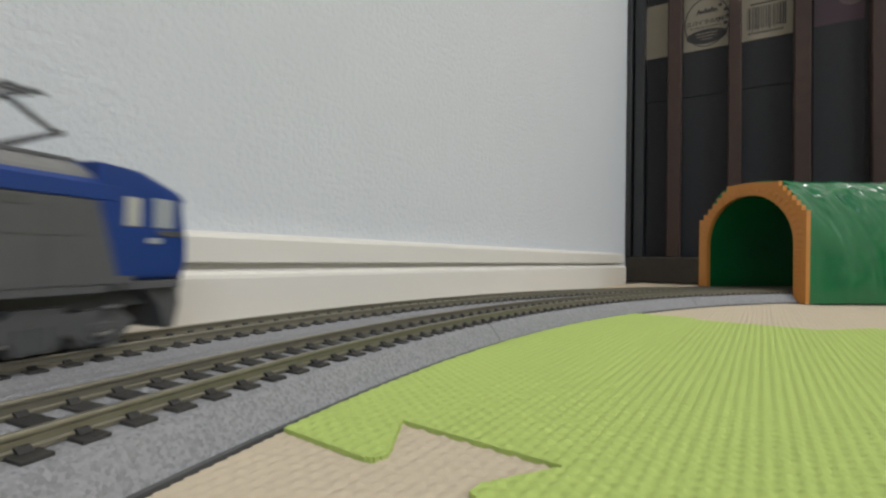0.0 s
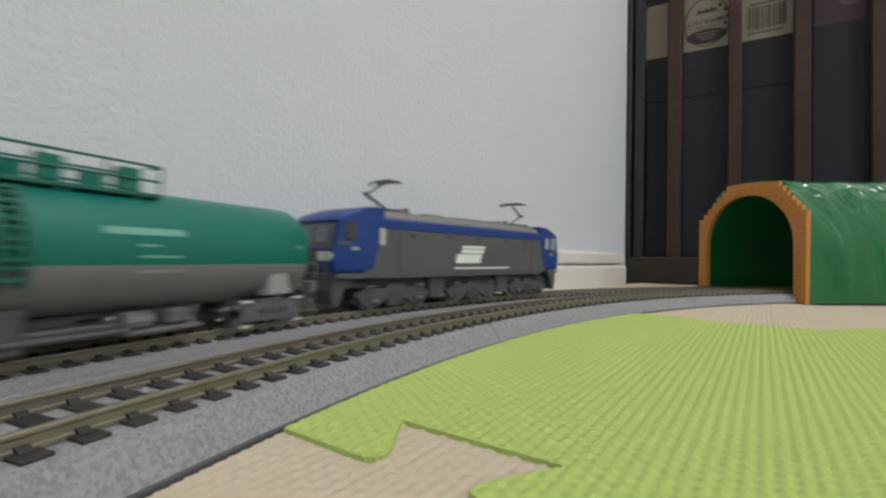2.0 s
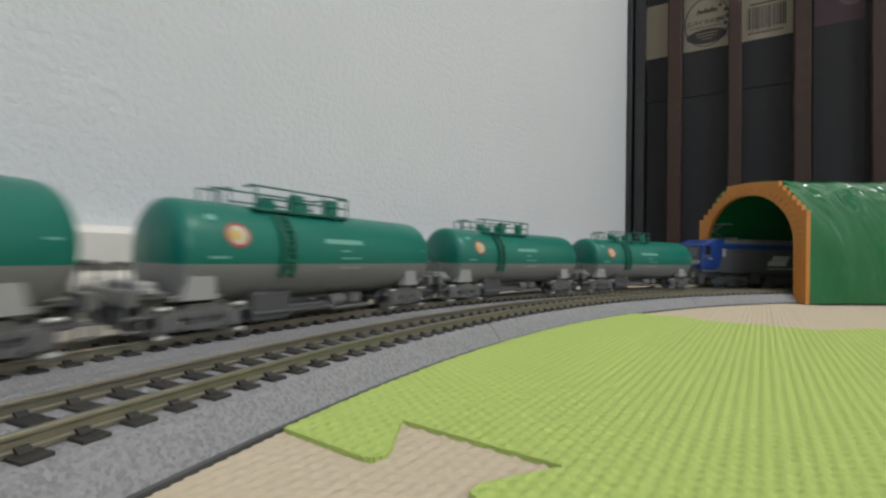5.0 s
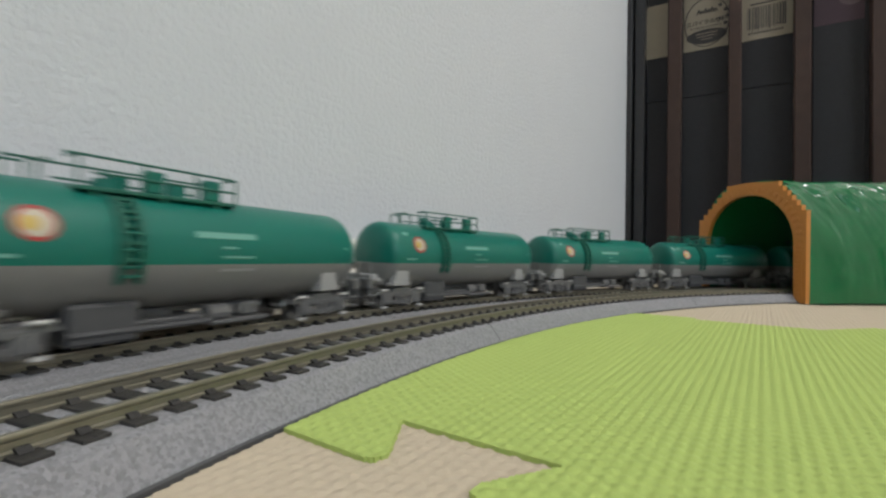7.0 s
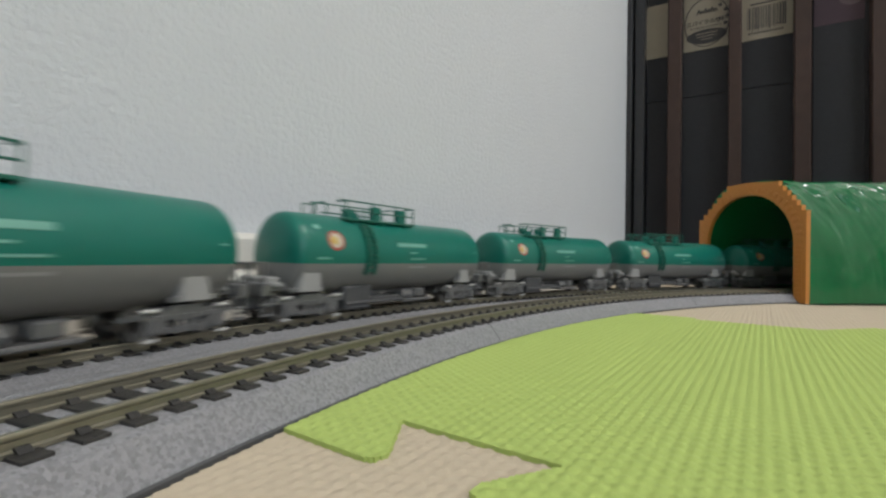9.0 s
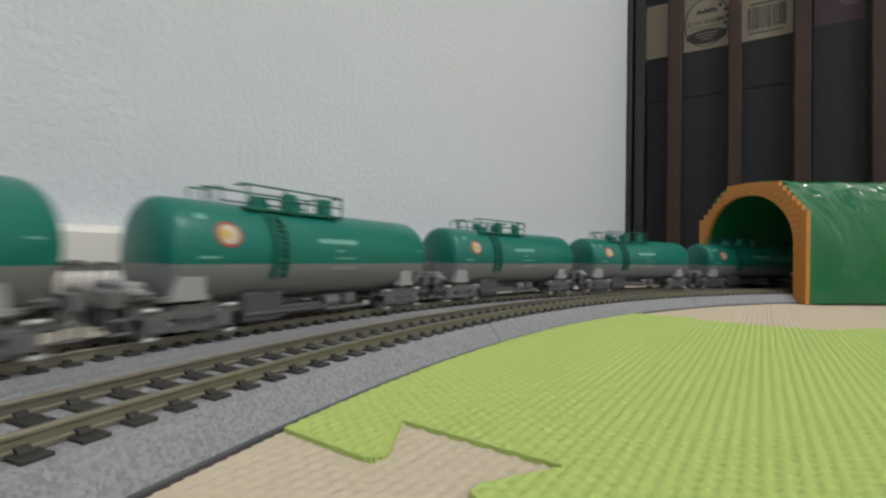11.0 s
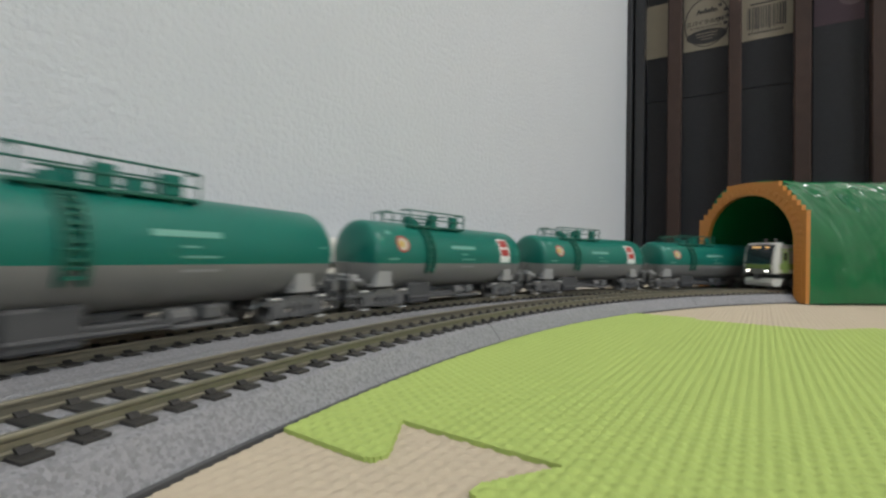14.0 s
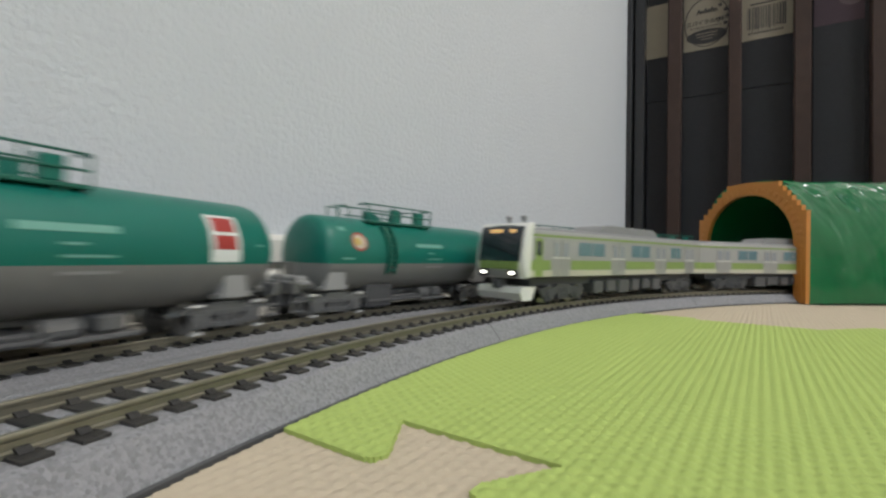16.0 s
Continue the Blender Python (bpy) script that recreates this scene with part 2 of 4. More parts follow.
# ---- room ----
def build_room():
    bm = bmesh.new()
    box(bm, -2.7, 0.62, -0.0, 0.12, -0.012, 2.4)
    structure("wall_north", bm, WALLPAPER, "white embossed wallpaper on the wall behind the tracks", "wall", ROOM, scale=1)
    bm = bmesh.new()
    box(bm, 0.50, 0.62, -2.6, 0.0, -0.012, 2.4)
    structure("wall_east", bm, PLASTER, "plain white plastered wall closing the room", "wall", ROOM, scale=1)
    bm = bmesh.new()
    for x0, x1, z0, z1 in ((-2.7, -2.5, -0.012, 2.4), (-1.0, 0.62, -0.012, 2.4), (-2.5, -1.0, -0.012, 0.75), (-2.5, -1.0, 1.95, 2.4)):
        box(bm, x0, x1, -2.72, -2.6, z0, z1)
    structure("wall_south", bm, PLASTER, "plain white plastered wall with a window opening", "wall", ROOM, scale=1)
    bm = bmesh.new()
    box(bm, -2.82, -2.7, -2.72, 0.12, -0.012, 2.4)
    structure("wall_west", bm, PLASTER, "plain white plastered wall closing the room", "wall", ROOM, scale=1)
    bm = bmesh.new()
    box(bm, -2.82, 0.62, -2.72, 0.12, 2.4, 2.5)
    structure("ceiling", bm, PLASTER, "plain white ceiling of the room", "ceiling", ROOM, scale=1)
    bm = bmesh.new()
    box(bm, -2.82, 0.62, -2.72, 0.12, -0.06, -0.012)
    structure("floor", bm, FLOORING, "light wooden floor of the room", "floor", ROOM, scale=1)
    # two-stepped skirting along the papered wall
    bm = bmesh.new()
    outline = [(0, -12), (-9, -12), (-9, 13.2), (-8.7, 14.2), (-7.8, 15.0), (-6.6, 15.4), (-3.5, 15.5), (-3.5, 17.2), (-6.5, 17.2), (-6.8, 17.6), (-6.8, 24.0), (-6.0, 25.3), (-4.4, 25.8), (0, 25.8)]
    prism(bm, outline, -2690, -27, "x")
    structure("baseboard", bm, BASEBOARD_WHITE, "cream white stepped skirting board with a groove along it", "baseboard", ROOM)
    lamp = thing("ceiling_lamp", "round white ceiling lamp with a lit diffuser", "lamp", ROOM @ pose(0.0, -1.3, 2.4))
    bm = bmesh.new()
    bmesh.ops.create_cone(bm, cap_ends=True, segments=40, radius1=300, radius2=310, depth=60, matrix=Matrix.Translation((0, 0, -30)))
    part("housing", bm, EMU_WHITE, lamp)
    bm = bmesh.new()
    bmesh.ops.create_cone(bm, cap_ends=True, segments=40, radius1=270, radius2=290, depth=30, matrix=Matrix.Translation((0, 0, -76)))
    part("diffuser", bm, DIFFUSER, lamp, "glowing white diffuser")


# ---- foam mats ----
E_DIR = Vector((0.82, -0.572))   # along the mat's toothed edge
N_DIR = Vector((0.572, 0.82))    # across the mat
MAT_ORG = Vector((-2.5, 52.85))


def mat_uv(p):
    d = Vector(p) - MAT_ORG
    return d.dot(E_DIR), d.dot(N_DIR)


def mat_xy(a, b):
    return MAT_ORG + E_DIR * a + N_DIR * b


def lime_inside(a, b):
    """The lime tile's plan: fingers on its near and far edges, cut against the roadbed."""
    x, y = mat_xy(a, b)
    if math.hypot(x - CX / MM, y - CY / MM) > 336.3:
        return False
    w, deep, c = 17.2, 10.0, 3.4
    if b < 0:
        # dovetailed fingers with rounded tips
        f = (a + 1.5 * w + 1.2) % (2 * w) - w
        half = w / 2 - 1.0 + 0.62 * -b
        e = half - abs(f)
        if b < -deep or e < 0:
            return False
        d = b + deep
        if d < c and e < c and (c - d) ** 2 + (c - e) ** 2 > c * c:
            return False
    if a < 14:
        far = 135.5
    elif a < 46.5:
        far = 131.0
    else:
        far = min(147.0, 131.0 + (a - 46.5) * 1.2)
    return b < far


def weave(a, b, pitch=1.45):
    """Relief of the foam: short ridges in offset columns."""
    c = a / pitch
    col = math.floor(c)
    across = math.sin(math.pi * (c - col))
    along = 0.5 + 0.5 * math.cos(2 * math.pi * (b / (pitch * 1.3) + 0.5 * (col % 2)))
    return 0.35 * across ** 1.2 * (0.1 + 0.9 * along)


def relief_sheet(name, mat, top, a0, a1, b0, b1, step, inside, label, depth, pitch=1.45, gain=1.0):
    na, nb = int((a1 - a0) / step), int((b1 - b0) / step)
    keep = np.zeros((na + 1, nb + 1), bool)
    for i in range(na + 1):
        for j in range(nb + 1):
            keep[i, j] = inside(a0 + i * step, b0 + j * step)
    cells = keep[:-1, :-1] & keep[1:, :-1] & keep[:-1, 1:] & keep[1:, 1:]
    index, verts, faces = {}, [], []

    def vert(i, j, low):
        key = (i, j, low)
        if key not in index:
            a, b = a0 + i * step, b0 + j * step
            p = mat_xy(a, b)
            index[key] = len(verts)
            rim = not (0 < i < na and 0 < j < nb and cells[i - 1:i + 1, j - 1:j + 1].all())
            rise = 0.0 if rim else (weave(a, b, pitch) - 0.14) * gain
            verts.append((p.x * MM, p.y * MM, ((top - depth) if low else top + rise) * MM))
        return index[key]

    for i, j in zip(*np.nonzero(cells)):
        i, j = int(i), int(j)
        faces.append((vert(i, j, 0), vert(i, j + 1, 0), vert(i + 1, j + 1, 0), vert(i + 1, j, 0)))
        for di, dj, p, q in ((-1, 0, (i, j), (i, j + 1)), (1, 0, (i + 1, j + 1), (i + 1, j)), (0, -1, (i + 1, j), (i, j)), (0, 1, (i, j + 1), (i + 1, j + 1))):
            u, v = i + di, j + dj
            if not (0 <= u < na and 0 <= v < nb and cells[u, v]):
                faces.append((vert(*q, 0), vert(*p, 0), vert(*p, 1), vert(*q, 1)))
    me = bpy.data.meshes.new(name)
    me.from_pydata(verts, [], faces)
    me.update()
    me.materials.append(mat)
    me.polygons.foreach_set("use_smooth", [True] * len(me.polygons))
    me.set_sharp_from_angle(angle=radians(55))
    return tagged(new(name, me), label, "foam mat", "foam floor mats")


def build_mats():
    relief_sheet("foam_mat", MAT_LIME, 0.75, -36, 112, -12, 148, 0.3, lime_inside,
                 "lime green foam puzzle mat with woven relief beside the track", 1.3)
    def near_beige(a, b):
        x, y = mat_xy(a, b)
        return math.hypot(x - CX / MM, y - CY / MM) < 336.4 and b < 4
    relief_sheet("foam_mat", MAT_BEIGE, 0.25, -40, 60, -36, 4, 0.3, near_beige,
                 "beige foam puzzle mat with woven relief under the track", 6, gain=0.6)
    def far_beige(a, b):
        x, y = mat_xy(a, b)
        return math.hypot(x - CX / MM, y - CY / MM) < 337 and x < 330
    relief_sheet("foam_mat", MAT_BEIGE, 0.0, -10, 190, 126, 240, 0.4, far_beige,
                 "beige foam puzzle mat with woven relief before the tunnel", 6)
    bm = bmesh.new()
    box(bm, -1100, -12, -1400, -9, -12, -1.0, 1.0)
    ob = new("foam_mat", finish("foam_mat", bm, MAT_BEIGE))
    ob.matrix_basis = ROOM
    tagged(ob, "large beige foam mat spread over the wooden floor", "foam mat", "foam floor mats")
    bm = bmesh.new()
    box(bm, -11, 480, -1400, -9, -12, -1.0, 1.0)
    ob = new("foam_mat", finish("foam_mat", bm, MAT_BEIGE))
    ob.matrix_basis = ROOM
    tagged(ob, "large beige foam mat under the rack and tunnel", "foam mat", "foam floor mats")


# ---- track ----
SLEEPER_STEP = 4.22
JOINT_ANGLE = 0.620


def rail_outline(r, z):
    return [(r - 0.5, z - 1.7), (r + 0.5, z - 1.7), (r + 0.5, z - 1.35), (r + 0.26, z - 1.2), (r + 0.24, z - 0.6), (r + 0.34, z - 0.48), (r + 0.34, z - 0.1), (r + 0.26, z),
            (r - 0.26, z), (r - 0.34, z - 0.1), (r - 0.34, z - 0.48), (r - 0.24, z - 0.6), (r - 0.26, z - 1.2), (r - 0.5, z - 1.35)]


def sleeper_mesh(bm, m=None):
    box(bm, -1.12, 1.12, -7.1, 7.1, -1.2, 0.0, 0.08, m)
    # sloped chairs gripping the foot of each rail
    for y in (-4.5, 4.5):
        for s in (-1, 1):
            outer = y + s * 1.15
            prism(bm, [(y + s * 0.3, -0.1), (outer, -0.1), (outer, 0.04), (y + s * 0.6, 0.42), (y + s * 0.3, 0.42)], -0.5, 0.5, "x")


def build_track():
    track = thing("model_track", "curved double model railway track on grey moulded ballast", "model track")
    zi, zo = Z_IN / MM, Z_OUT / MM
    ri, ro = R_IN / MM, R_OUT / MM
    tilt = 4.5 * math.tan(radians(CANT))
    # roadbed
    bm = bmesh.new()
    si, so = zi - 1.78, zo - 1.78
    slope = math.tan(radians(CANT))
    prof = [(ri - 11.1, -1.0), (ri - 11.0, 0.4), (ri - 8.2, si - 8.6 * slope - 0.3), (ri - 7.0, si - 7.0 * slope), (ri, si), (ri + 8, si + 8 * slope), (ri + 12, si + 0.3), (ri + 21, so - 0.4),
            (ro - 8, so - 8 * slope), (ro, so), (ro + 8, so + 8 * slope), (ro + 9, so + 8 * slope - 0.3), (ro + 12.0, 0.35), (ro + 12.4, -1.0)]
    sweep_arc(bm, prof, 0, 2 * math.pi, 360, True)
    part("roadbed", bm, BALLAST, track, "speckled grey moulded ballast")
    # dark strip added for the shade in the gap between mat and roadbed
    bm = bmesh.new()
    strip_r = ri - 11.4
    sweep_arc(bm, [(strip_r, -1.0), (strip_r, 0.55), (strip_r + 0.12, 0.65), (strip_r + 0.42, 0.65), (strip_r + 0.5, -1.0)], 0, 2 * math.pi, 360, True)
    part("gap_shade_strip", bm, FRAME_DARK, track, "dark strip standing in for the shaded gap along the track base")
    # seams where the track sections meet
    for k in range(-6, 10):
        a = JOINT_ANGLE + k * math.pi / 8
        bm = bmesh.new()
        sweep_arc(bm, [(r, z + 0.04) for r, z in prof], a, a + 0.0007, 1)
        part("section_seam", bm, SLEEPER_DARK, track)
    for rc, zc in ((ri, zi), (ro, zo)):
        for s in (-1, 1):
            bm = bmesh.new()
            sweep_arc(bm, rail_outline(rc + s * 4.5, zc + s * tilt), 0, 2 * math.pi, 360, True)
            part("rail", bm, RAIL_STEEL, track, smooth=True)
    bm = bmesh.new()
    sleeper_mesh(bm)
    shared = finish("sleeper", bm, SLEEPER_DARK)
    for rc, zc in ((ri, zi), (ro, zo)):
        n = int(2 * math.pi * rc / SLEEPER_STEP)
        rest = bmesh.new()
        for i in range(n):
            a = 2 * math.pi * (i + 0.57) / n
            m = pose(CX / MM - rc * math.cos(a), CY / MM + rc * math.sin(a), zc - 1.48, CANT, 0, 90 - math.degrees(a))
            if 0.22 < a < 1.40:
                ob = new("sleeper", shared)
                ob.parent = track
                mm = m.copy()
                mm.translation = m.translation * MM
                ob.matrix_basis = mm
            else:
                vs = [rest.verts.new(m @ Vector(c)) for c in ((-1.1, -7.1, 0), (1.1, -7.1, 0), (1.1, 7.1, 0), (-1.1, 7.1, 0), (-1.1, -7.1, -1), (1.1, -7.1, -1), (1.1, 7.1, -1), (-1.1, 7.1, -1))]
                for f in ((0, 1, 2, 3), (0, 4, 5, 1), (1, 5, 6, 2), (2, 6, 7, 3), (3, 7, 4, 0), (7, 6, 5, 4)):
                    rest.faces.new([vs[k] for k in f])
        ob = part("sleeper_row", rest, SLEEPER_DARK, track)
        tagged(ob, kind="stuff")


# ---- tunnel ----
A_PORTAL = 1.2446


def build_tunnel():
    tunnel = thing("toy_tunnel", "green plastic toy tunnel with an orange brick portal over the tracks", "toy tunnel")
    r0 = 333.4
    # portal face: stepped outline with an arched opening
    outer = [(0.2, 0), (-0.2, 43.6)]
    steps = 7
    for i in range(steps):
        x0, z1 = -0.2 + 16.0 * (i + 1) / steps, 43.6 + 19.2 * (i + 1) / steps
        outer += [(outer[-1][0], z1), (x0, z1)]
    outer += [(29.5, 64.2), (40.2, 63.9)]
    for i in range(steps):
        x0, z1 = 40.2 + 21.6 * (i + 1) / steps, 63.9 - 21.6 * (i + 1) / steps
        outer += [(x0, outer[-1][1]), (x0, z1)]
    outer += [(62.2, 0)]
    inner = [(6.0, 0), (6.0, 30)]
    for i in range(1, 16):
        t = math.pi * i / 16
        inner.append((31.3 - 25.3 * math.cos(t), 30 + 27.4 * math.sin(t)))
    inner += [(56.6, 30), (56.6, 0)]

    def at(r, z, d, a=A_PORTAL):
        rr = r0 + r
        return (CX / MM - rr * math.cos(a) + d * math.sin(a), CY / MM + rr * math.sin(a) + d * math.cos(a), z)

    bm = bmesh.new()
    ring = outer + inner[::-1]
    lo = [bm.verts.new(at(r, z, -2.5)) for r, z in ring]
    hi = [bm.verts.new(at(r, z, 0.4)) for r, z in ring]
    for i in range(len(ring)):
        j = (i + 1) % len(ring)
        bm.faces.new((lo[i], lo[j], hi[j], hi[i]))
    for loop in (lo, hi):
        n = len(loop)
        bmesh.ops.triangle_fill(bm, use_beauty=True, edges=[bm.edges.get((loop[i], loop[(i + 1) % n])) for i in range(n)])
    portal = part("portal", bm, ORANGE, tunnel, "orange plastic portal with stepped brick edge")
    # voussoirs round the arch and edge stones, slightly proud
    bm = bmesh.new()
    box(bm, -0.0, 3.4, -0.5, 0.5, -0.9, 0.9, 0.12)
    stone = finish("brick", bm, ORANGE)
    spots = []
    for i in range(27):
        t = math.pi * (i + 0.5) / 27
        spots.append((30.9 - 28.0 * math.cos(t), 30 + 29.7 * math.sin(t), math.degrees(math.atan2(29.7 * math.sin(t), -28.0 * math.cos(t)))))
    for z in np.arange(2, 30, 2.4):
        spots += [(3.9, float(z), 180), (58.9, float(z), 0)]
    for r, z, turn in spots:
        ob = new("brick", stone)
        ob.parent = portal
        p = Vector(at(r - 1.4 * math.cos(radians(turn)), z - 1.4 * math.sin(radians(turn)), -2.35)) * MM
        base = Matrix.Translation(p) @ Matrix.Rotation(A_PORTAL * -1 + math.pi / 2, 4, "Z")
        # local x outward along the face, local y along the track
        ob.matrix_basis = base @ Matrix.Rotation(math.pi / 2, 4, "Z") @ Matrix.Rotation(-radians(turn), 4, "Y")
    # body: rocky shell following the curve, flaring away from the portal
    bm = bmesh.new()
    na, nt = 150, 110
    def shell(a, t, inside):
        g = (a - A_PORTAL)
        flare = 0.0 if inside else 10.0 * min(1.0, g * 3.2)
        ang = math.pi * t
        half = (27.2 if inside else 30.8 + flare)
        top = (58.6 if inside else 64.6 + 3.0 * min(1.0, g * 4.0))
        # superellipse section
        c, sn = math.cos(ang), math.sin(ang)
        x = -half * math.copysign(abs(c) ** 0.55, c)
        z = top * abs(sn) ** 0.72
        r = r0 + 31.2 + x
        if not inside:
            w = noise.fractal(Vector((a * 20, t * 6, 3.1)), 1.0, 2.0, 3)
            w2 = noise.fractal(Vector((a * 70 + t * 14, t * 7, 7.7)), 1.0, 2.0, 2)
            k = min(1.0, g * 26) * min(1, z / 6)
            shoulder = math.exp(-((t - 0.34) / 0.13) ** 2)
            amount = (1.0 * w - abs(w2) * (0.22 + 2.6 * shoulder) + 0.4) * k
            r += amount * (-c)
            z += amount * sn
        return Vector((CX / MM - r * math.cos(a), CY / MM + r * math.sin(a), max(0.0, z)))
    a1 = A_PORTAL + 0.45
    for inside in (False, True):
        grid = [[bm.verts.new(shell(A_PORTAL + 0.001 + (a1 - A_PORTAL) * i / na, j / nt, inside)) for j in range(nt + 1)] for i in range(na + 1)]
        for i in range(na):
            for j in range(nt):
                bm.faces.new((grid[i][j], grid[i][j + 1], grid[i + 1][j + 1], grid[i + 1][j]))
        if inside:
            for i in (0, na):
                for j in range(nt):
                    bm.faces.new((keep[i][j], keep[i][j + 1], grid[i][j + 1], grid[i][j]))
            for j in (0, nt):
                for i in range(na):
                    bm.faces.new((keep[i][j], keep[i + 1][j], grid[i + 1][j], grid[i][j]))
        keep = grid
    part("shell", bm, ROCK_GREEN, tunnel, "glossy green moulded rock shell", smooth=True)


# ---- rack with the dark box ----
def build_rack():
    rack = thing("storage_rack", "dark brown slatted rack with a black corner post and plinth", "rack", RACK)
    bm = bmesh.new()
    box(bm, -0.5, 4.5, -1, 30, 23.4, 420, 1.2, seg=2)
    part("corner_post", bm, RACK_BLACK, rack, "black lacquered corner post", smooth=True)
    bm = bmesh.new()
    box(bm, 6.0, 14.6, 4, 34, 20, 420, 0.8)
    part("post", bm, RACK_BLACK, rack)
    bm = bmesh.new()
    box(bm, -2.5, 186, 0.5, 22, 0, 23.4, 0.8)
    part("plinth", bm, PLINTH_DARK, rack, "dark stained plinth board")
    bm = bmesh.new()
    box(bm, 4.6, 186, 36, 150, 0, 8, 0.5)
    part("shelf", bm, RACK_BLACK, rack)
    for x0, x1 in ((34.2, 45.5), (81.2, 90.7), (126.3, 137.3), (173.1, 184.0)):
        bm = bmesh.new()
        box(bm, x0, x1, 2, 11, 23.4, 420, 0.8)
        part("slat", bm, RACK_BROWN, rack)
    bm = bmesh.new()
    box(bm, -0.5, 186, -1, 150, 420, 432, 1.0)
    part("top_board", bm, RACK_BROWN, rack)
    bm = bmesh.new()
    box(bm, 2, 186, 150, 156, 0, 420, 0.5)
    part("back_panel", bm, RACK_BLACK, rack)

    dark = thing("storage_box", "charcoal storage box with a cream printed label band", "storage box", RACK @ pose(0, 0.016, 0.008))
    bm = bmesh.new()
    box(bm, 15.4, 182, 0.7, 118, 0, 161.8, 0.4)
    part("body", bm, BOX_DARK, dark)
    bm = bmesh.new()
    box(bm, 15.0, 182.5, 0.4, 119, 162, 330, 0.4)
    part("lid", bm, BOX_DARK, dark, "charcoal lid")
    for x0, x1, z0, z1 in ((11.0, 34.5, 203.5, 254), (46.0, 129.0, 203.5, 254)):
        bm = bmesh.new()
        box(bm, x0, x1, -0.1, 0.5, z0, z1, 0.1)
        lab = part("label", bm, LABEL_CREAM, dark, "cream paper label")
        if x0 < 40:
            continue
        bm = bmesh.new()
        cx, cz = 64.5, 228.0
        ring = [(cx + 17.4 * math.cos(t), cz + 22.0 * math.sin(t)) for t in np.linspace(0, 2 * math.pi, 49)[:-1]]
        for i in range(48):
            p, q = ring[i], ring[(i + 1) % 48]
            rod(bm, (p[0], -0.12, p[1]), (q[0], -0.12, q[1]), 0.45, 4)
        part("ring_print", bm, INK, lab)
        bm = bmesh.new()
        low = [(cx - 16.0 * math.cos(t), 216.2 - 7.8 * math.sin(t)) for t in np.linspace(0.0, math.pi, 20)]
        up = [(cx + 16.0 * math.cos(t), 216.2 + 5.4 * math.sin(t)) for t in np.linspace(0.12, math.pi - 0.12, 16)]
        prism(bm, low + up, -0.18, 0.2, "y")
        part("dark_print", bm, INK, lab)
        text("スパイラル綿棒", 4.6, (48.2, 226.4), lab, INK)
        for u, v, wd, ht in ((52, 223.4, 24, 0.6),):
            bm = bmesh.new()
            box(bm, u, u + wd, -0.2, 0.2, v, v + ht)
            part("print_bar", bm, INK, lab)
        bm = bmesh.new()
        for i in range(6):
            rod(bm, (57 + i * 2.6, -0.15, 236.0), (58.4 + i * 2.6, -0.15, 240.4 - (i % 2) * 1.5), 0.65, 5)
            rod(bm, (58.4 + i * 2.6, -0.15, 240.4 - (i % 2) * 1.5), (59.6 + i * 2.6, -0.15, 236.0), 0.5, 5)
        part("script_print", bm, INK, lab)
        for u, v, wd in ((56, 218.2, 17), (57, 215.6, 15), (60, 213.0, 9)):
            bm = bmesh.new()
            box(bm, u, u + wd, -0.3, 0.2, v - 0.6, v)
            part("print_bar", bm, LABEL_CREAM, lab)
        for u, v in ((79, 236), (80.5, 230), (79.0, 224.0), (75, 241)):
            bm = bmesh.new()
            bmesh.ops.create_cone(bm, cap_ends=True, segments=14, radius1=1.6, radius2=1.6, depth=0.4, matrix=pose(u, 0, v, 90))
            part("dot_print", bm, INK, lab)
        rng = random.Random(4)
        x = 95.0
        while x < 121.5:
            wd = rng.choice((0.35, 0.35, 0.7, 1.05))
            bm = bmesh.new()
            box(bm, x, x + wd, -0.2, 0.2, 212.5 if rng.random() < 0.8 else 211.0, 231.5)
            part("code_bar", bm, INK, lab)
            x += wd + rng.choice((0.35, 0.4, 0.75))
        bm = bmesh.new()
        for i in range(12):
            box(bm, 96 + i * 2.1, 97.3 + i * 2.1, -0.2, 0.2, 208.2, 210.0)
        part("digit_print", bm, INK, lab)
        bm = bmesh.new()
        box(bm, 97, 116, -0.2, 0.2, 233.4, 234.8)
        part("print_bar", bm, INK, lab)
    carton = thing("carton", "dull purple carton standing among the dark boxes", "carton", RACK @ pose(0, 0.0128, 0.008))
    bm = bmesh.new()
    box(bm, 139.0, 171.5, 0, 2.4, 0, 330, 0.6)
    part("body", bm, BOX_DARK, carton)
    bm = bmesh.new()
    box(bm, 140.0, 171.0, -0.3, 0.2, 203, 329, 0.2)
    patch = part("print_patch", bm, PURPLE, carton)
    bm = bmesh.new()
    bmesh.ops.create_cone(bm, cap_ends=True, segments=28, radius1=8.5, radius2=8.5, depth=0.4, matrix=pose(163.5, -0.4, 224, 90))
    part("round_print", bm, PINK_INK, patch)


def text(body, size, at, parent, mat):
    cu = bpy.data.curves.new("writing", "FONT")
    cu.body, cu.size, cu.extrude, cu.offset = body, size * MM, 0.00005, 0.00012
    cu.materials.append(mat)
    ob = new("writing", cu)
    ob.parent = parent
    ob.matrix_basis = pose(at[0] * MM, -0.0003, at[1] * MM, 90)
    return ob


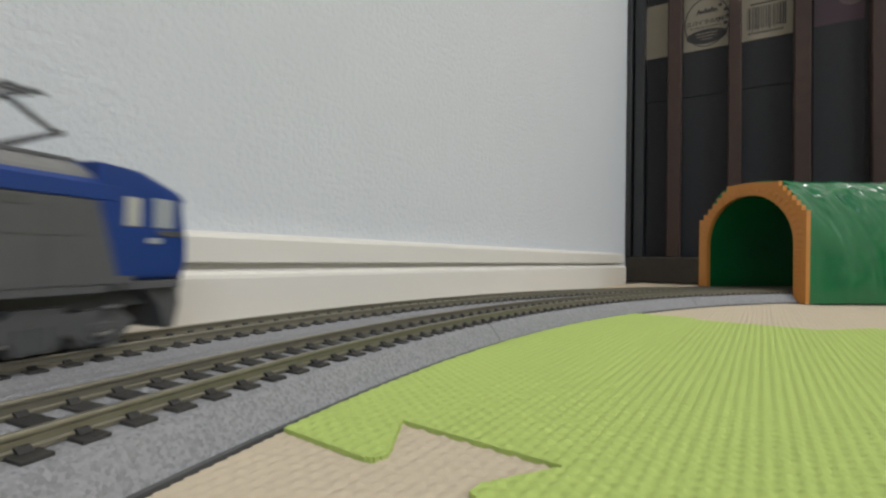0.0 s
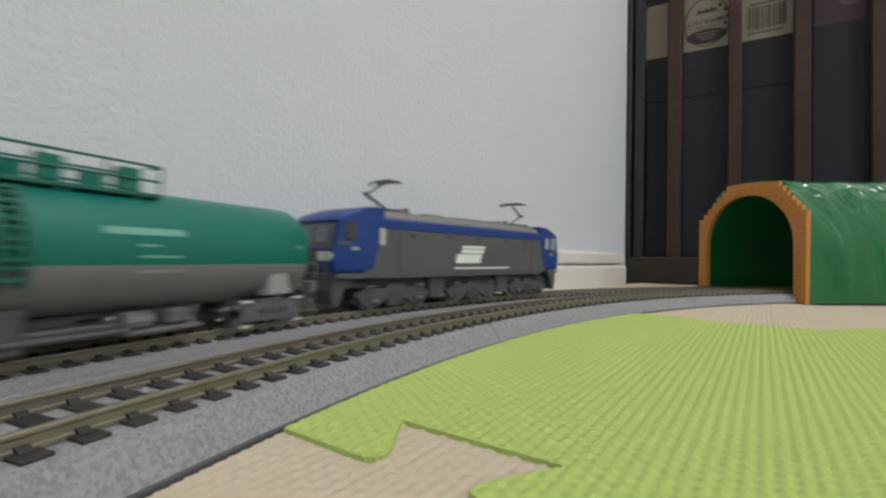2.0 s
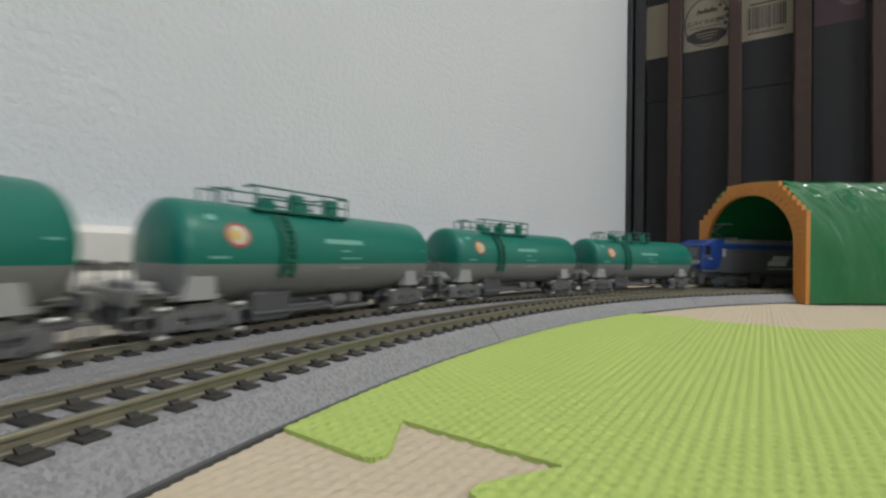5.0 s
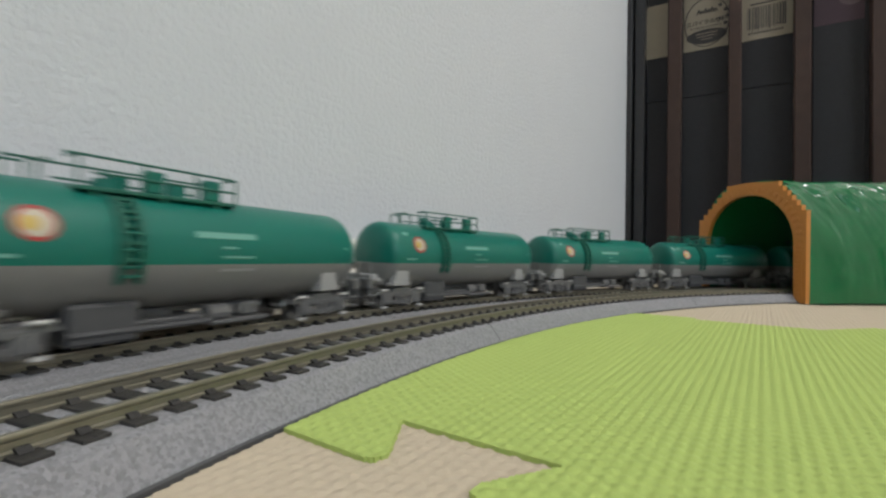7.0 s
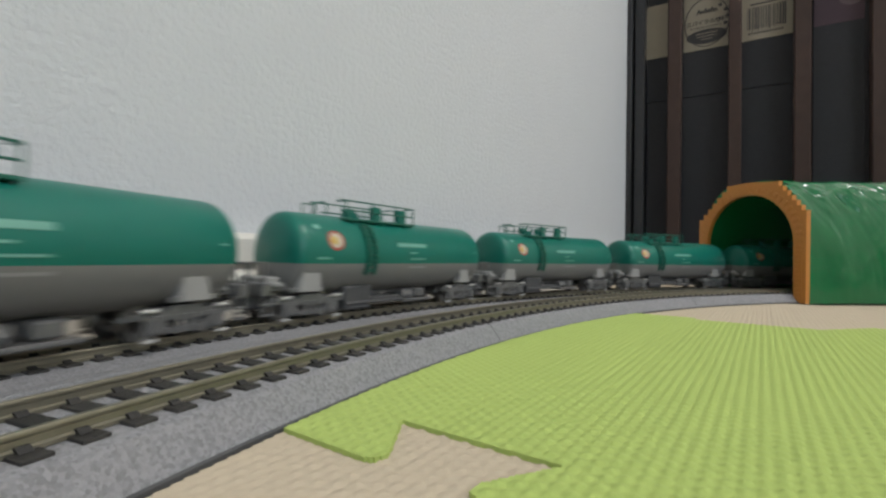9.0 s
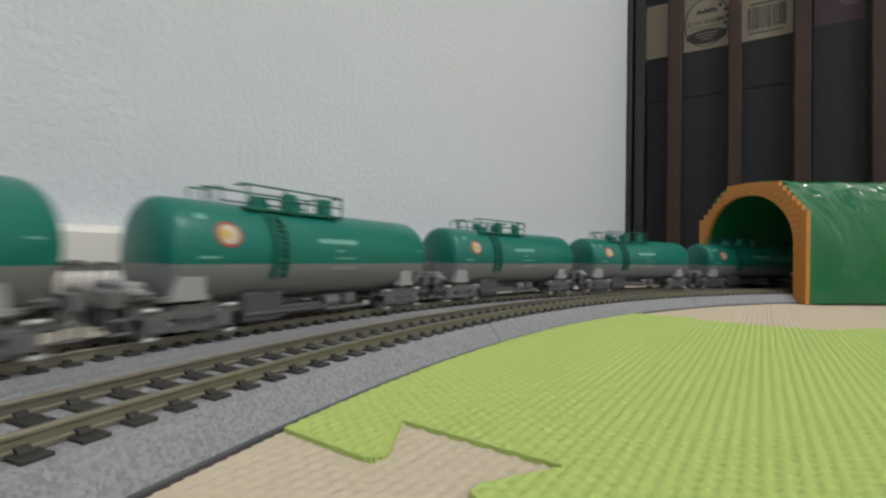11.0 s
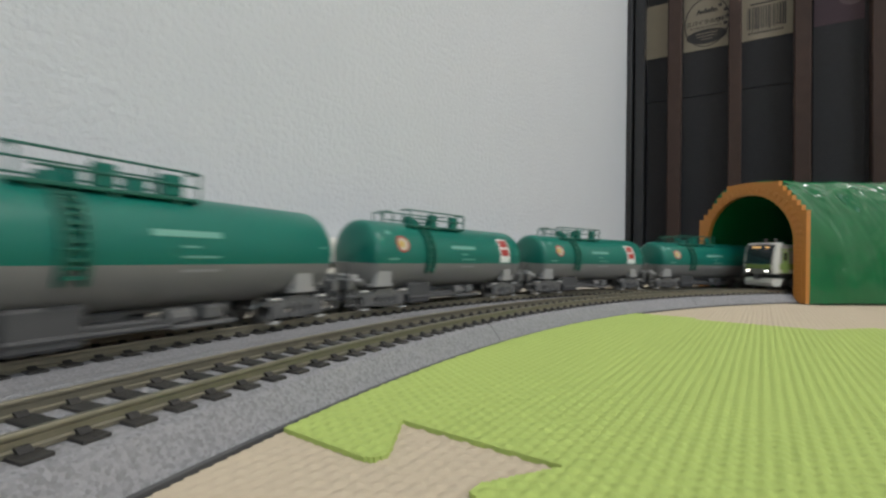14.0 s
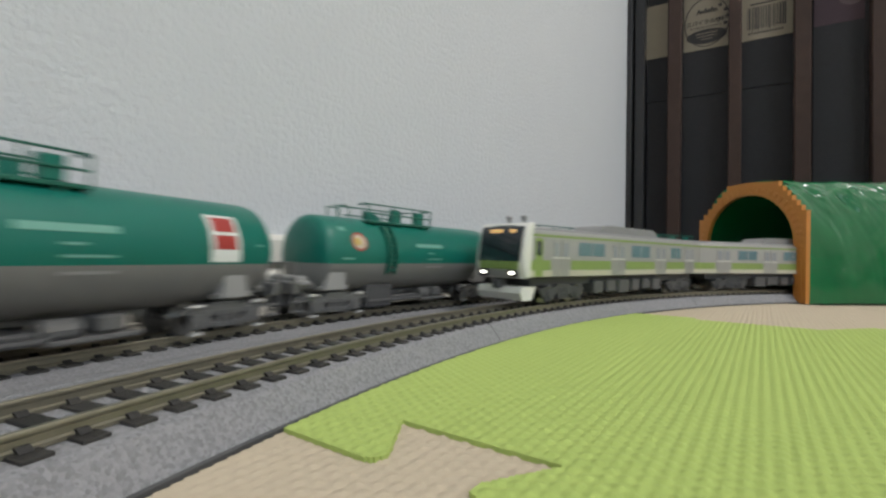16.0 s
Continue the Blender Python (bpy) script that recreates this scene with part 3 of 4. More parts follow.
# ---- rolling stock: x forward, y left, z up from the rail top ----
def bogie(name, x, parent, mat, axles=(-5.8, 5.8), half=8.2, frame_z=(1.6, 6.6), over=3.8, step=None, wheel_z=2.9, wheel_r=2.85, open_frame=False):
    x0, x1 = x + axles[0] - over, x + axles[-1] + over
    z0, z1 = frame_z
    bm = bmesh.new()
    box(bm, x0 + 3.4, x1 - 3.4, -half + 1.0, half - 1.0, 3.5, 6.0, 0.2)
    b = part(name, bm, FRAME_DARK, parent)
    for s in (-1, 1):
        bm = bmesh.new()
        y0, y1 = sorted((s * half, s * (half - 1.3)))
        mid = (x0 + x1) / 2
        if open_frame:
            # cast frame: arched top beam, two axlebox pedestals, spring plank
            prism(bm, [(x0, z1 - 1.9), (x0 + 0.6, z1 - 1.1), (x0 + 4.2, z1 - 0.7), (mid - 3.6, z1 - 1.2), (mid - 2.8, z1 - 0.1), (mid + 2.8, z1 - 0.1), (mid + 3.6, z1 - 1.2), (x1 - 4.2, z1 - 0.7), (x1 - 0.6, z1 - 1.1), (x1, z1 - 1.9),
                       (x1 - 4.6, z1 - 2.2), (mid + 3.2, z1 - 2.4), (mid - 3.2, z1 - 2.4), (x0 + 4.6, z1 - 2.2)], y0, y1)
            prism(bm, [(mid - 3.3, z0 + 0.3), (mid + 3.3, z0 + 0.3), (mid + 2.9, z0 + 1.3), (mid - 2.9, z0 + 1.3)], y0, y1)
            for q in (-1, 1):
                prism(bm, [(mid + q * 2.4, z0 + 0.5), (mid + q * 3.2, z0 + 0.5), (mid + q * 5.4, z1 - 2.3), (mid + q * 4.4, z1 - 2.3)], y0, y1)
        else:
            prism(bm, [(x0 + 1.5, z0 + 1.2), (x0 + 3.5, z0), (x0 + 6.5, z0), (mid - 3.2, z0 + 2.4), (mid - 2.6, z0 + 0.2), (mid + 2.6, z0 + 0.2), (mid + 3.2, z0 + 2.4),
                       (x1 - 6.5, z0), (x1 - 3.5, z0), (x1 - 1.5, z0 + 1.2), (x1, z0 + 3.2), (x1 - 3, z1 - 0.6), (mid + 4, z1 - 1.1), (mid + 3, z1), (mid - 3, z1), (mid - 4, z1 - 1.1), (x0 + 3, z1 - 0.6), (x0, z0 + 3.2)], y0, y1)
        for ax in axles:
            rod(bm, (x + ax, s * (half - 0.5), wheel_z), (x + ax, s * (half + 0.7), wheel_z), 1.25, 10)
            box(bm, x + ax - 1.9, x + ax + 1.9, *sorted((s * (half - 0.6), s * (half + 0.3))), wheel_z - 1.5, wheel_z + 1.7, 0.2)
        for dx in (-1.7, 0, 1.7):
            rod(bm, (mid + dx, s * (half - 0.1), 1.9), (mid + dx, s * (half - 0.1), 5.0), 0.55, 8)
        part("side_frame", bm, mat, b, "cast side frame with axleboxes")
    for ax in axles:
        bm = bmesh.new()
        for s in (-1, 1):
            rod(bm, (x + ax, s * 3.9, wheel_z), (x + ax, s * 5.2, wheel_z), wheel_r, 18)
            rod(bm, (x + ax, s * 3.7, wheel_z), (x + ax, s * 4.1, wheel_z), wheel_r + 0.45, 18)
        rod(bm, (x + ax, -4, wheel_z), (x + ax, 4, wheel_z), 0.7, 8)
        part("wheelset", bm, WHEEL_METAL, b, "bright metal wheels")
    # small added blocks at the frame ends; pale silver ones paint in glints
    for ax in (axles[0] - 1.2, axles[-1] + 1.2):
        bm = bmesh.new()
        for s in (-1, 1):
            box(bm, x + ax - 1.3, x + ax + 1.3, *sorted((s * (half - 0.6), s * (half + 0.9))), z1 - 0.9, z1 - 0.3, 0.2)
            prism(bm, [(x + ax - 0.9, 1.0), (x + ax + 0.9, 1.0), (x + ax + 0.8, 1.55), (x + ax - 0.8, 1.55)], *sorted((s * (half - 0.3), s * (half + 0.75))))
        part("axle_block", bm, step or GLINT_SILVER, b)
    return b


def build_tank_wagon(placard):
    note = ", with a red placard" if placard else ""
    car = thing("tank_wagon", "green and grey tank wagon, top walkway" + note, "tank wagon", group="tank wagons of the goods train")
    zc, r = 15.6, 10.05
    half = 40.0
    prof = [(-half, 0.05), (-half + 0.35, 4.4), (-half + 0.85, 7.1), (-half + 1.35, 8.5), (-half + 1.9, 9.35), (-half + 2.6, 9.85), (-half + 3.5, r)]
    prof += [(x, r) for x in np.linspace(-half + 12, half - 12, 9)] + [(-x, y) for x, y in prof[::-1]]
    prof = [(x + 3.7 if x < -30 else x + 1.8 if x > 30 else x, y) for x, y in prof]
    # one turned shell, parted along the level paint line
    for name, mat, up, note in (("tank", TANK_GREEN, True, "green upper tank shell"), ("tank_belly", TANK_GREY, False, "grey lower tank shell")):
        bm = bmesh.new()
        lathe_x(bm, prof, 56, 0, 2 * math.pi, zc)
        geom = bm.verts[:] + bm.edges[:] + bm.faces[:]
        bmesh.ops.bisect_plane(bm, geom=geom, plane_co=(0, 0, 13.5), plane_no=(0, 0, 1), clear_inner=up, clear_outer=not up)
        part(name, bm, mat, car, note, smooth=True)
    # walkway along the top with railings, valve boxes and manhole
    bm = bmesh.new()
    for s in (-1, 1):
        box(bm, -19.1, 7.5, *sorted((s * 2.2, s * 6.4)), 24.3, 25.0, 0.15)
        for x in (-16.5, -6.5, 3.5):
            box(bm, x - 0.4, x + 0.4, *sorted((s * 3.0, s * 6.2)), 22.0, 24.4)
    part("walkway", bm, WALK_GREEN, car, "dark green walkway plates")
    for s in (-1, 1):
        bm = bmesh.new()
        for z in (27.0, 29.4):
            rod(bm, (-20.5 if z > 28 else -17.0, s * 6.2, z), (7.3, s * 6.2, z), 0.22)
        for x in (-18.9, -9.5, -0.9, 7.3):
            rod(bm, (x, s * 6.2, 24.6), (x, s * 6.2, 29.4), 0.22)
        for x in (-18.9, 7.3):
            rod(bm, (x, s * 6.2, 29.4), (x, s * 2.4, 29.4), 0.22)
        part("railing", bm, WALK_GREEN, car)
    bm = bmesh.new()
    rod(bm, (-12.0, 0, 25.0), (-12.0, 0, 26.4), 2.6, 20)
    rod(bm, (-12.0, 0, 26.4), (-12.0, 0, 27.0), 2.1, 20)
    part("manhole", bm, TANK_GREEN, car, smooth=True)
    for x0, x1 in ((-9.4, -6.2), (1.0, 4.4)):
        bm = bmesh.new()
        for s in (-1, 1):
            box(bm, x0, x1, *sorted((s * 4.4, s * 6.1)), 25.0, 28.7, 0.25)
        part("valve_box", bm, TANK_GREEN, car)
    for s in (-1, 1):
        bm = bmesh.new()
        for x in (-22.0, -26.0):
            rod(bm, (x, s * 2.2, 25.0), (x, s * 2.2, 28.3), 0.2)
        rod(bm, (-22.0, s * 2.2, 28.3), (-26.0, s * 2.2, 28.3), 0.2)
        part("grab_rail", bm, WALK_GREEN, car)
        # ladder bent round the tank
        bm = bmesh.new()
        pts = [(math.sin(t) * (r + 0.55), zc + math.cos(t) * (r + 0.55)) for t in np.linspace(0.72, 2.05, 12)]
        rim = [(s * (y + (y / (r + 0.55)) * d), z + ((z - zc) / (r + 0.55)) * d) for d, row in ((0.35, pts), (-0.35, pts[::-1])) for y, z in row]
        for x in (-14.9, -12.0):
            prism(bm, rim, x - 0.35, x + 0.35, "x")
        ladder = part("ladder", bm, WALK_GREEN, car, "dark green ladder")
        for i in range(11):
            bm = bmesh.new()
            if i % 2 == 0:
                box(bm, -14.8, -12.1, *sorted((s * (pts[i][0] - 0.5), s * (pts[i][0] + 0.2))), pts[i][1] - 0.35, pts[i][1] + 0.15)
            else:
                rod(bm, (-14.9, s * pts[i][0], pts[i][1]), (-12.0, s * pts[i][0], pts[i][1]), 0.26, 5)
            part("rung", bm, WALK_GREEN, ladder)
        # prints curved on the shell
        def patch(x0, x1, z0, z1, mat, lift, name, disc=False, rim=0.0):
            bm = bmesh.new()
            rr = r + lift
            def on(x, z):
                d = z - zc
                return (x, -s * math.sqrt(max(0.01, rr * rr - d * d)), z)
            if disc:
                cx, cz, rad = (x0 + x1) / 2, (z0 + z1) / 2, (x1 - x0) / 2
                c = bm.verts.new(on(cx, cz))
                rg = [bm.verts.new(on(cx + rad * math.cos(t), cz + rad * 0.92 * math.sin(t))) for t in np.linspace(0, 2 * math.pi, 25)[:-1]]
                for i in range(24):
                    bm.faces.new((c, rg[i], rg[(i + 1) % 24]))
            else:
                g = [[bm.verts.new(on(x0 + (x1 - x0) * i, z0 + (z1 - z0) * j / 6)) for j in range(7)] for i in (0, 1)]
                for j in range(6):
                    bm.faces.new((g[0][j], g[1][j], g[1][j + 1], g[0][j + 1]))
            return part(name, bm, mat, car)
        patch(-27.3, -22.1, 16.4, 21.6, RED_INK, 0.05, "round_emblem", True)
        patch(-26.7, -22.7, 17.1, 20.9, CREAM_INK, 0.09, "emblem_disc", True)
        patch(-26.5, -24.3, 17.8, 20.2, YELLOW_INK, 0.13, "emblem_disc", True)
        patch(-2.9, 9.6, 18.1, 19.2, PALE_INK, 0.06, "print_bar")
        patch(2.0, 5.2, 16.3, 16.7, PALE_INK, 0.06, "print_bar")
        patch(2.1, 9.0, 14.6, 15.0, PALE_INK, 0.06, "print_bar")
        patch(2.1, 9.5, 12.2, 12.7, SADDLE_GREY, 0.06, "print_bar")
        patch(-30.6, -26.6, 14.5, 15.0, PALE_INK, 0.06, "print_bar")
        patch(-30.2, -28.4, 21.6, 22.6, PALE_INK, 0.06, "print_bar")
        patch(35.4, 37.0, 16.9, 17.3, PALE_INK, 0.06, "print_bar")
        if placard:
            patch(24.9, 31.4, 13.9, 22.4, WHITE_INK, 0.06, "placard")
            patch(25.7, 30.6, 19.4, 22.0, RED_INK, 0.11, "placard_panel")
            patch(25.7, 30.6, 16.2, 18.8, RED_INK, 0.11, "placard_panel")
    # end frames, saddles, brake gear
    for s in (-1, 1):
        bm = bmesh.new()
        box(bm, *sorted((s * 20, s * 43.2)), -3.2, 3.2, 6.2, 8.0, 0.3)
        box(bm, *sorted((s * 41.4, s * 43.4)), -9.0, 9.0, 6.6, 9.4, 0.3)
        box(bm, *sorted((s * 35.5, s * 42.0)), -6.4, 6.4, 7.4, 8.6, 0.2)
        for y in (-1, 1):
            box(bm, *sorted((s * 27, s * 36.5)), *sorted((y * 7.2, y * 8.5)), 7.0, 8.0, 0.2)
        part("end_frame", bm, BOGIE_GREY, car)
        bm = bmesh.new()
        box(bm, *sorted((s * 37.0, s * 40.4)), -5.4, 5.4, 8.4, 10.4, 0.3)
        for y in (-1, 1):
            box(bm, *sorted((s * 37.4, s * 39.8)), *sorted((y * 5.2, y * 7.4)), 8.4, 9.3, 0.2)
        part("end_clamp", bm, SADDLE_GREY, car, "light grey end clamp")
        bm = bmesh.new()
        box(bm, *sorted((s * 39.5, s * 43.6)), -3.2, 3.2, 3.4, 6.8, 0.3)
        part("coupler_pocket", bm, FRAME_DARK, car)
        for y in (-1, 1):
            bm = bmesh.new()
            for x in (40.6, 43.0):
                rod(bm, (s * x, y * 8.3, 2.4), (s * x, y * 8.3, 7.2), 0.28)
            for z in (2.4, 4.6):
                box(bm, *sorted((s * 40.4, s * 43.2)), *sorted((y * 7.4, y * 8.7)), z, z + 0.45, 0.1)
            part("end_step", bm, BOGIE_GREY, car, "grey step at the wagon end")
        for y in (-1, 1):
            bm = bmesh.new()
            prism(bm, [(s * 28.4, 7.2), (s * 34.6, 7.2), (s * 33.2, 12.6), (s * 28.9, 12.6)], *sorted((y * 7.0, y * 9.1)))
            part("saddle", bm, SADDLE_GREY, car, "light grey saddle bracket")
            bm = bmesh.new()
            rod(bm, (s * 42.8, y * 8.8, 7), (s * 42.8, y * 8.8, 13.6), 0.25)
            rod(bm, (s * 42.8, y * 8.8, 13.6), (s * 42.8, y * 3.0, 13.6), 0.25)
            rod(bm, (s * 42.8, y * 3.0, 13.6), (s * 42.8, y * 3.0, 8), 0.25)
            part("hand_rail", bm, BOGIE_GREY, car)
        bogie("bogie", s * 30.5, car, BOGIE_GREY, wheel_z=3.45, wheel_r=2.75, open_frame=True)
        bm = bmesh.new()
        box(bm, *sorted((s * 42, s * 45.0)), -0.9, 0.9, 4.6, 6.4, 0.2)
        box(bm, *sorted((s * 43.8, s * 44.9)), -1.6, 1.6, 4.2, 6.9, 0.25)
        part("coupler", bm, FRAME_DARK, car)
    bm = bmesh.new()
    box(bm, 2.0, 15.0, -7.6, 7.6, 2.4, 3.2, 0.2)
    rod(bm, (1.5, -6.4, 4.6), (6.0, -6.4, 4.6), 1.5, 12)
    rod(bm, (1.5, 6.4, 4.6), (6.0, 6.4, 4.6), 1.5, 12)
    box(bm, 9.0, 13.0, -6.8, 6.8, 3.4, 6.0, 0.4)
    box(bm, -2, 17.0, -2, 2, 5.0, 6.6)
    part("brake_gear", bm, BOGIE_GREY, car)
    bm = bmesh.new()
    box(bm, -19.0, 1.0, -7.2, 7.2, 3.6, 4.6, 0.3)
    box(bm, -15.0, -3.0, -4.0, 4.0, 3.6, 5.9, 0.4)
    rod(bm, (-20.0, -7.6, 3.4), (2.0, -7.6, 3.4), 0.5, 8)
    rod(bm, (-20.0, 7.6, 3.4), (2.0, 7.6, 3.4), 0.5, 8)
    part("discharge_gear", bm, FRAME_DARK, car, "dark discharge pipework under the tank")
    # added dark block that fills in the shade below the belly
    bm = bmesh.new()
    box(bm, -20.0, -10.5, -7.7, 7.7, 1.7, 7.8, 0.5)
    part("tank_shade_block", bm, FRAME_DARK, car, "dark block standing in for the shade under the tank")
    return car


def rounded_section(bm, x0, x1, half, z0, z1, roof, rad=2.0, m=None):
    """A car body along x: upright sides and an arched roof."""
    side = [(-half, z0), (-half, z1)]
    arc = [(half * math.cos(t) * -1, z1 + (roof - z1) * math.sin(t) ** 0.8) for t in np.linspace(0, math.pi, 15)[1:-1]]
    prism(bm, side + arc + [(half, z1), (half, z0)], x0, x1, "x")


def side_panel(bm, x0, x1, z0, z1, half, lift, s, bevel=0.0, slant=0.0):
    y0, y1 = sorted((s * (half - 0.3), s * (half + lift)))
    if slant:
        prism(bm, [(x0, z0), (x1, z0), (x1 + slant, z1), (x0 + slant, z1)], y0, y1)
    else:
        box(bm, x0, x1, y0, y1, z0, z1, bevel)


def pantograph(x, parent, direction):
    bm = bmesh.new()
    box(bm, x - 5, x + 5, -3.4, 3.4, 28.6, 29.3, 0.15)
    for y in (-3.0, 3.0):
        for dx in (-4.5, 4.5):
            rod(bm, (x + dx, y, 27.4), (x + dx, y, 28.8), 0.5, 8)
    d = direction
    rod(bm, (x + 4 * d, 0, 29.3), (x - 4.2 * d, 0, 33.2), 0.38)
    rod(bm, (x + 2.8 * d, 0.8, 29.3), (x - 3.6 * d, 0.8, 32.6), 0.2)
    rod(bm, (x - 4.2 * d, -0.9, 33.2), (x - 4.2 * d, 0.9, 33.2), 0.55, 8)
    rod(bm, (x - 4.2 * d, 0, 33.2), (x + 2.6 * d, 0, 37.0), 0.3)
    rod(bm, (x - 3.4 * d, 0.7, 33.4), (x + 2.0 * d, 0.7, 36.7), 0.16)
    p = part("pantograph", bm, PANTO, parent, "raised single-arm pantograph")
    bm = bmesh.new()
    for dx in (1.2, 4.0):
        box(bm, x + dx * d - 0.5, x + dx * d + 0.5, -4.2, 4.2, 37.2, 37.9, 0.1)
        for s in (-1, 1):
            rod(bm, (x + dx * d, s * 4.2, 37.5), (x + dx * d, s * 5.8, 36.8), 0.3)
    box(bm, x + 1.2 * d, x + 4.0 * d, -3.2, -2.6, 36.8, 37.2) if d > 0 else box(bm, x + 4.0 * d, x + 1.2 * d, -3.2, -2.6, 36.8, 37.2)
    part("contact_bow", bm, PANTO, p)


def build_loco():
    loco = thing("electric_locomotive", "blue and grey model electric locomotive with raised pantographs", "locomotive")
    h, z0, z1 = 9.7, 9.2, 25.4
    bm = bmesh.new()
    box(bm, -48.5, 48.5, -h, h, z0, 22.8, 0.2)
    box(bm, -57.2, 57.2, -h, h, z0, 10.68, 0.2)
    part("side_body", bm, LOCO_GREY, loco, "dark grey body sides", smooth=True)
    bm = bmesh.new()
    prism(bm, [(-h, 22.8), (-h - 0.12, 23.0), (-h - 0.12, z1 - 0.3), (-h + 0.5, z1 + 0.4), (h - 0.5, z1 + 0.4), (h + 0.12, z1 - 0.3), (h + 0.12, 23.0), (h, 22.8)], -46, 46, "x")
    part("cantrail_band", bm, LOCO_BLUE, loco, "blue band under the roof")
    bm = bmesh.new()
    prism(bm, [(-9.0, 25.6), (-8.7, 26.4), (-7.6, 27.2), (-5.5, 28.2), (5.5, 28.2), (7.6, 27.2), (8.7, 26.4), (9.0, 25.6)], -43, 43, "x")
    part("roof", bm, ROOF_GREY, loco, "grey roof hood")
    bm = bmesh.new()
    for x in (-16, -2, 9, 19):
        box(bm, x - 4.4, x + 4.4, -4.8, 4.8, 28.0, 28.9, 0.3)
    for x in range(-40, 41, 4):
        prism(bm, [(-8.8, 26.5), (-7.6, 27.4), (-5.5, 28.4), (5.5, 28.4), (7.6, 27.4), (8.8, 26.5)], x - 0.25, x + 0.25, "x")
    for x in (-27.5, 27.0):
        rod(bm, (x, -3, 28), (x, -3, 30), 0.8, 8)
        rod(bm, (x, 3, 28), (x, 3, 30), 0.8, 8)
        box(bm, x - 2.6, x + 2.6, -2.2, 2.2, 28, 29.8, 0.4)
    part("roof_gear", bm, ROOF_GREY, loco)
    for s in (-1, 1):
        # cab: slanted nose
        bm = bmesh.new()
        outline = [(s * 46.0, 10.7), (s * 57.6, 10.7), (s * 58.5, 14.0), (s * 58.5, 17.0), (s * 57.2, 23.6), (s * 57.9, 24.3), (s * 56.6, 25.6), (s * 50.0, 28.0), (s * 42.0, 28.4), (s * 42.6, 22.8)]
        prism(bm, outline, -h - 0.06, h + 0.06)
        bmesh.ops.recalc_face_normals(bm, faces=bm.faces)
        edges = [e for e in bm.edges if all(abs(abs(v.co.y) - h) < 0.1 for v in e.verts) and abs(e.verts[0].co.y - e.verts[1].co.y) < 0.01 and min(abs(v.co.x) for v in e.verts) > 45]
        bmesh.ops.bevel(bm, geom=edges, offset=1.1, segments=3, affect="EDGES", profile=0.5)
        cab = part("cab", bm, LOCO_BLUE, loco, "blue cab end", smooth=True)
        bm = bmesh.new()
        prism(bm, [(s * 58.2, 16.8), (s * 58.66, 16.9), (s * 57.42, 23.6), (s * 57.0, 23.5)], -8.9, 8.9)
        part("windscreen", bm, GLASS_DARK, cab, "dark windscreen")
        # panes coloured paler than the windscreen to paint in its reflections
        bm = bmesh.new()
        for y0, y1 in ((-6.9, -0.5), (0.5, 6.9)):
            prism(bm, [(s * 58.2, 18.4), (s * 58.6, 18.5), (s * 57.7, 22.9), (s * 57.2, 22.8)], y0, y1)
        part("windscreen_pane", bm, PANE_REFLECTION, cab)
        bm = bmesh.new()
        for y0, y1 in ((-8.4, -3.4), (3.4, 8.4)):
            prism(bm, [(s * 58.3, 13.8), (s * 58.75, 13.9), (s * 58.75, 16.2), (s * 58.3, 16.2)], y0, y1)
        part("nose_band", bm, WHITE_INK, cab, "white blocks on the nose")
        bm = bmesh.new()
        prism(bm, [(s * 58.2, 11.2), (s * 58.7, 12.6), (s * 58.72, 16.4), (s * 58.2, 16.4)], -3.2, 3.2)
        part("nose_panel", bm, FRAME_DARK, cab, "dark panel between the nose blocks")
        bm = bmesh.new()
        for y in (-7.2, 7.2):
            rod(bm, (s * 59.0, y, 9.0), (s * 59.0, y, 16.0), 0.2)
        rod(bm, (s * 59.0, -7.2, 10.6), (s * 59.0, 7.2, 10.6), 0.2)
        for y in (-7.2, 7.2):
            rod(bm, (s * 59.0, y, 10.6), (s * 57.4, y, 10.8), 0.2)
        part("hand_rail", bm, PANTO, cab)
        for y in (-1, 1):
            bm = bmesh.new()
            box(bm, *sorted((s * 51.4, s * 55.2)), *sorted((y * (h - 0.2), y * (h + 0.22))), 19.2, 24.2, 0.2)
            part("cab_window", bm, GLASS_GREY if s > 0 else GLASS_DARK, cab, "side window of the cab")
            bm = bmesh.new()
            if s > 0:
                box(bm, 46.6, 49.2, *sorted((y * (h - 0.2), y * (h + 0.22))), 19.2, 23.9, 0.2)
            else:
                box(bm, -43.6, -41.4, *sorted((y * (h - 0.2), y * (h + 0.2))), 18.2, 23.0, 0.2)
            part("door_window", bm, DOOR_PALE, cab, "pale door window")
            bm = bmesh.new()
            box(bm, *sorted((s * 50.4, s * 53.0)), *sorted((y * (h - 0.2), y * (h + 0.2))), 16.6, 17.6, 0.1)
            part("number_bar", bm, GLASS_GREY, cab)
            bm = bmesh.new()
            box(bm, *sorted((s * 52.4, s * 57.2)), *sorted((y * (h - 0.2), y * (h + 0.16))), 17.9, 18.9, 0.1)
            part("window_ledge", bm, FRAME_DARK, cab, "dark ledge under the cab window")
            bm = bmesh.new()
            rod(bm, (s * 57.6, y * (h - 1.2), 15.2), (s * 58.7, y * (h - 1.2), 15.2), 0.8, 12)
            part("headlight", bm, EMU_WHITE, cab)
        bm = bmesh.new()
        prism(bm, [(s * 51, z0), (s * 57.6, z0), (s * 58.0, 6.4), (s * 57.0, 2.4), (s * 55.6, 2.2), (s * 54.0, 6.4)], -8.4, 8.4)
        part("snow_plough", bm, FRAME_DARK, loco)
        bm = bmesh.new()
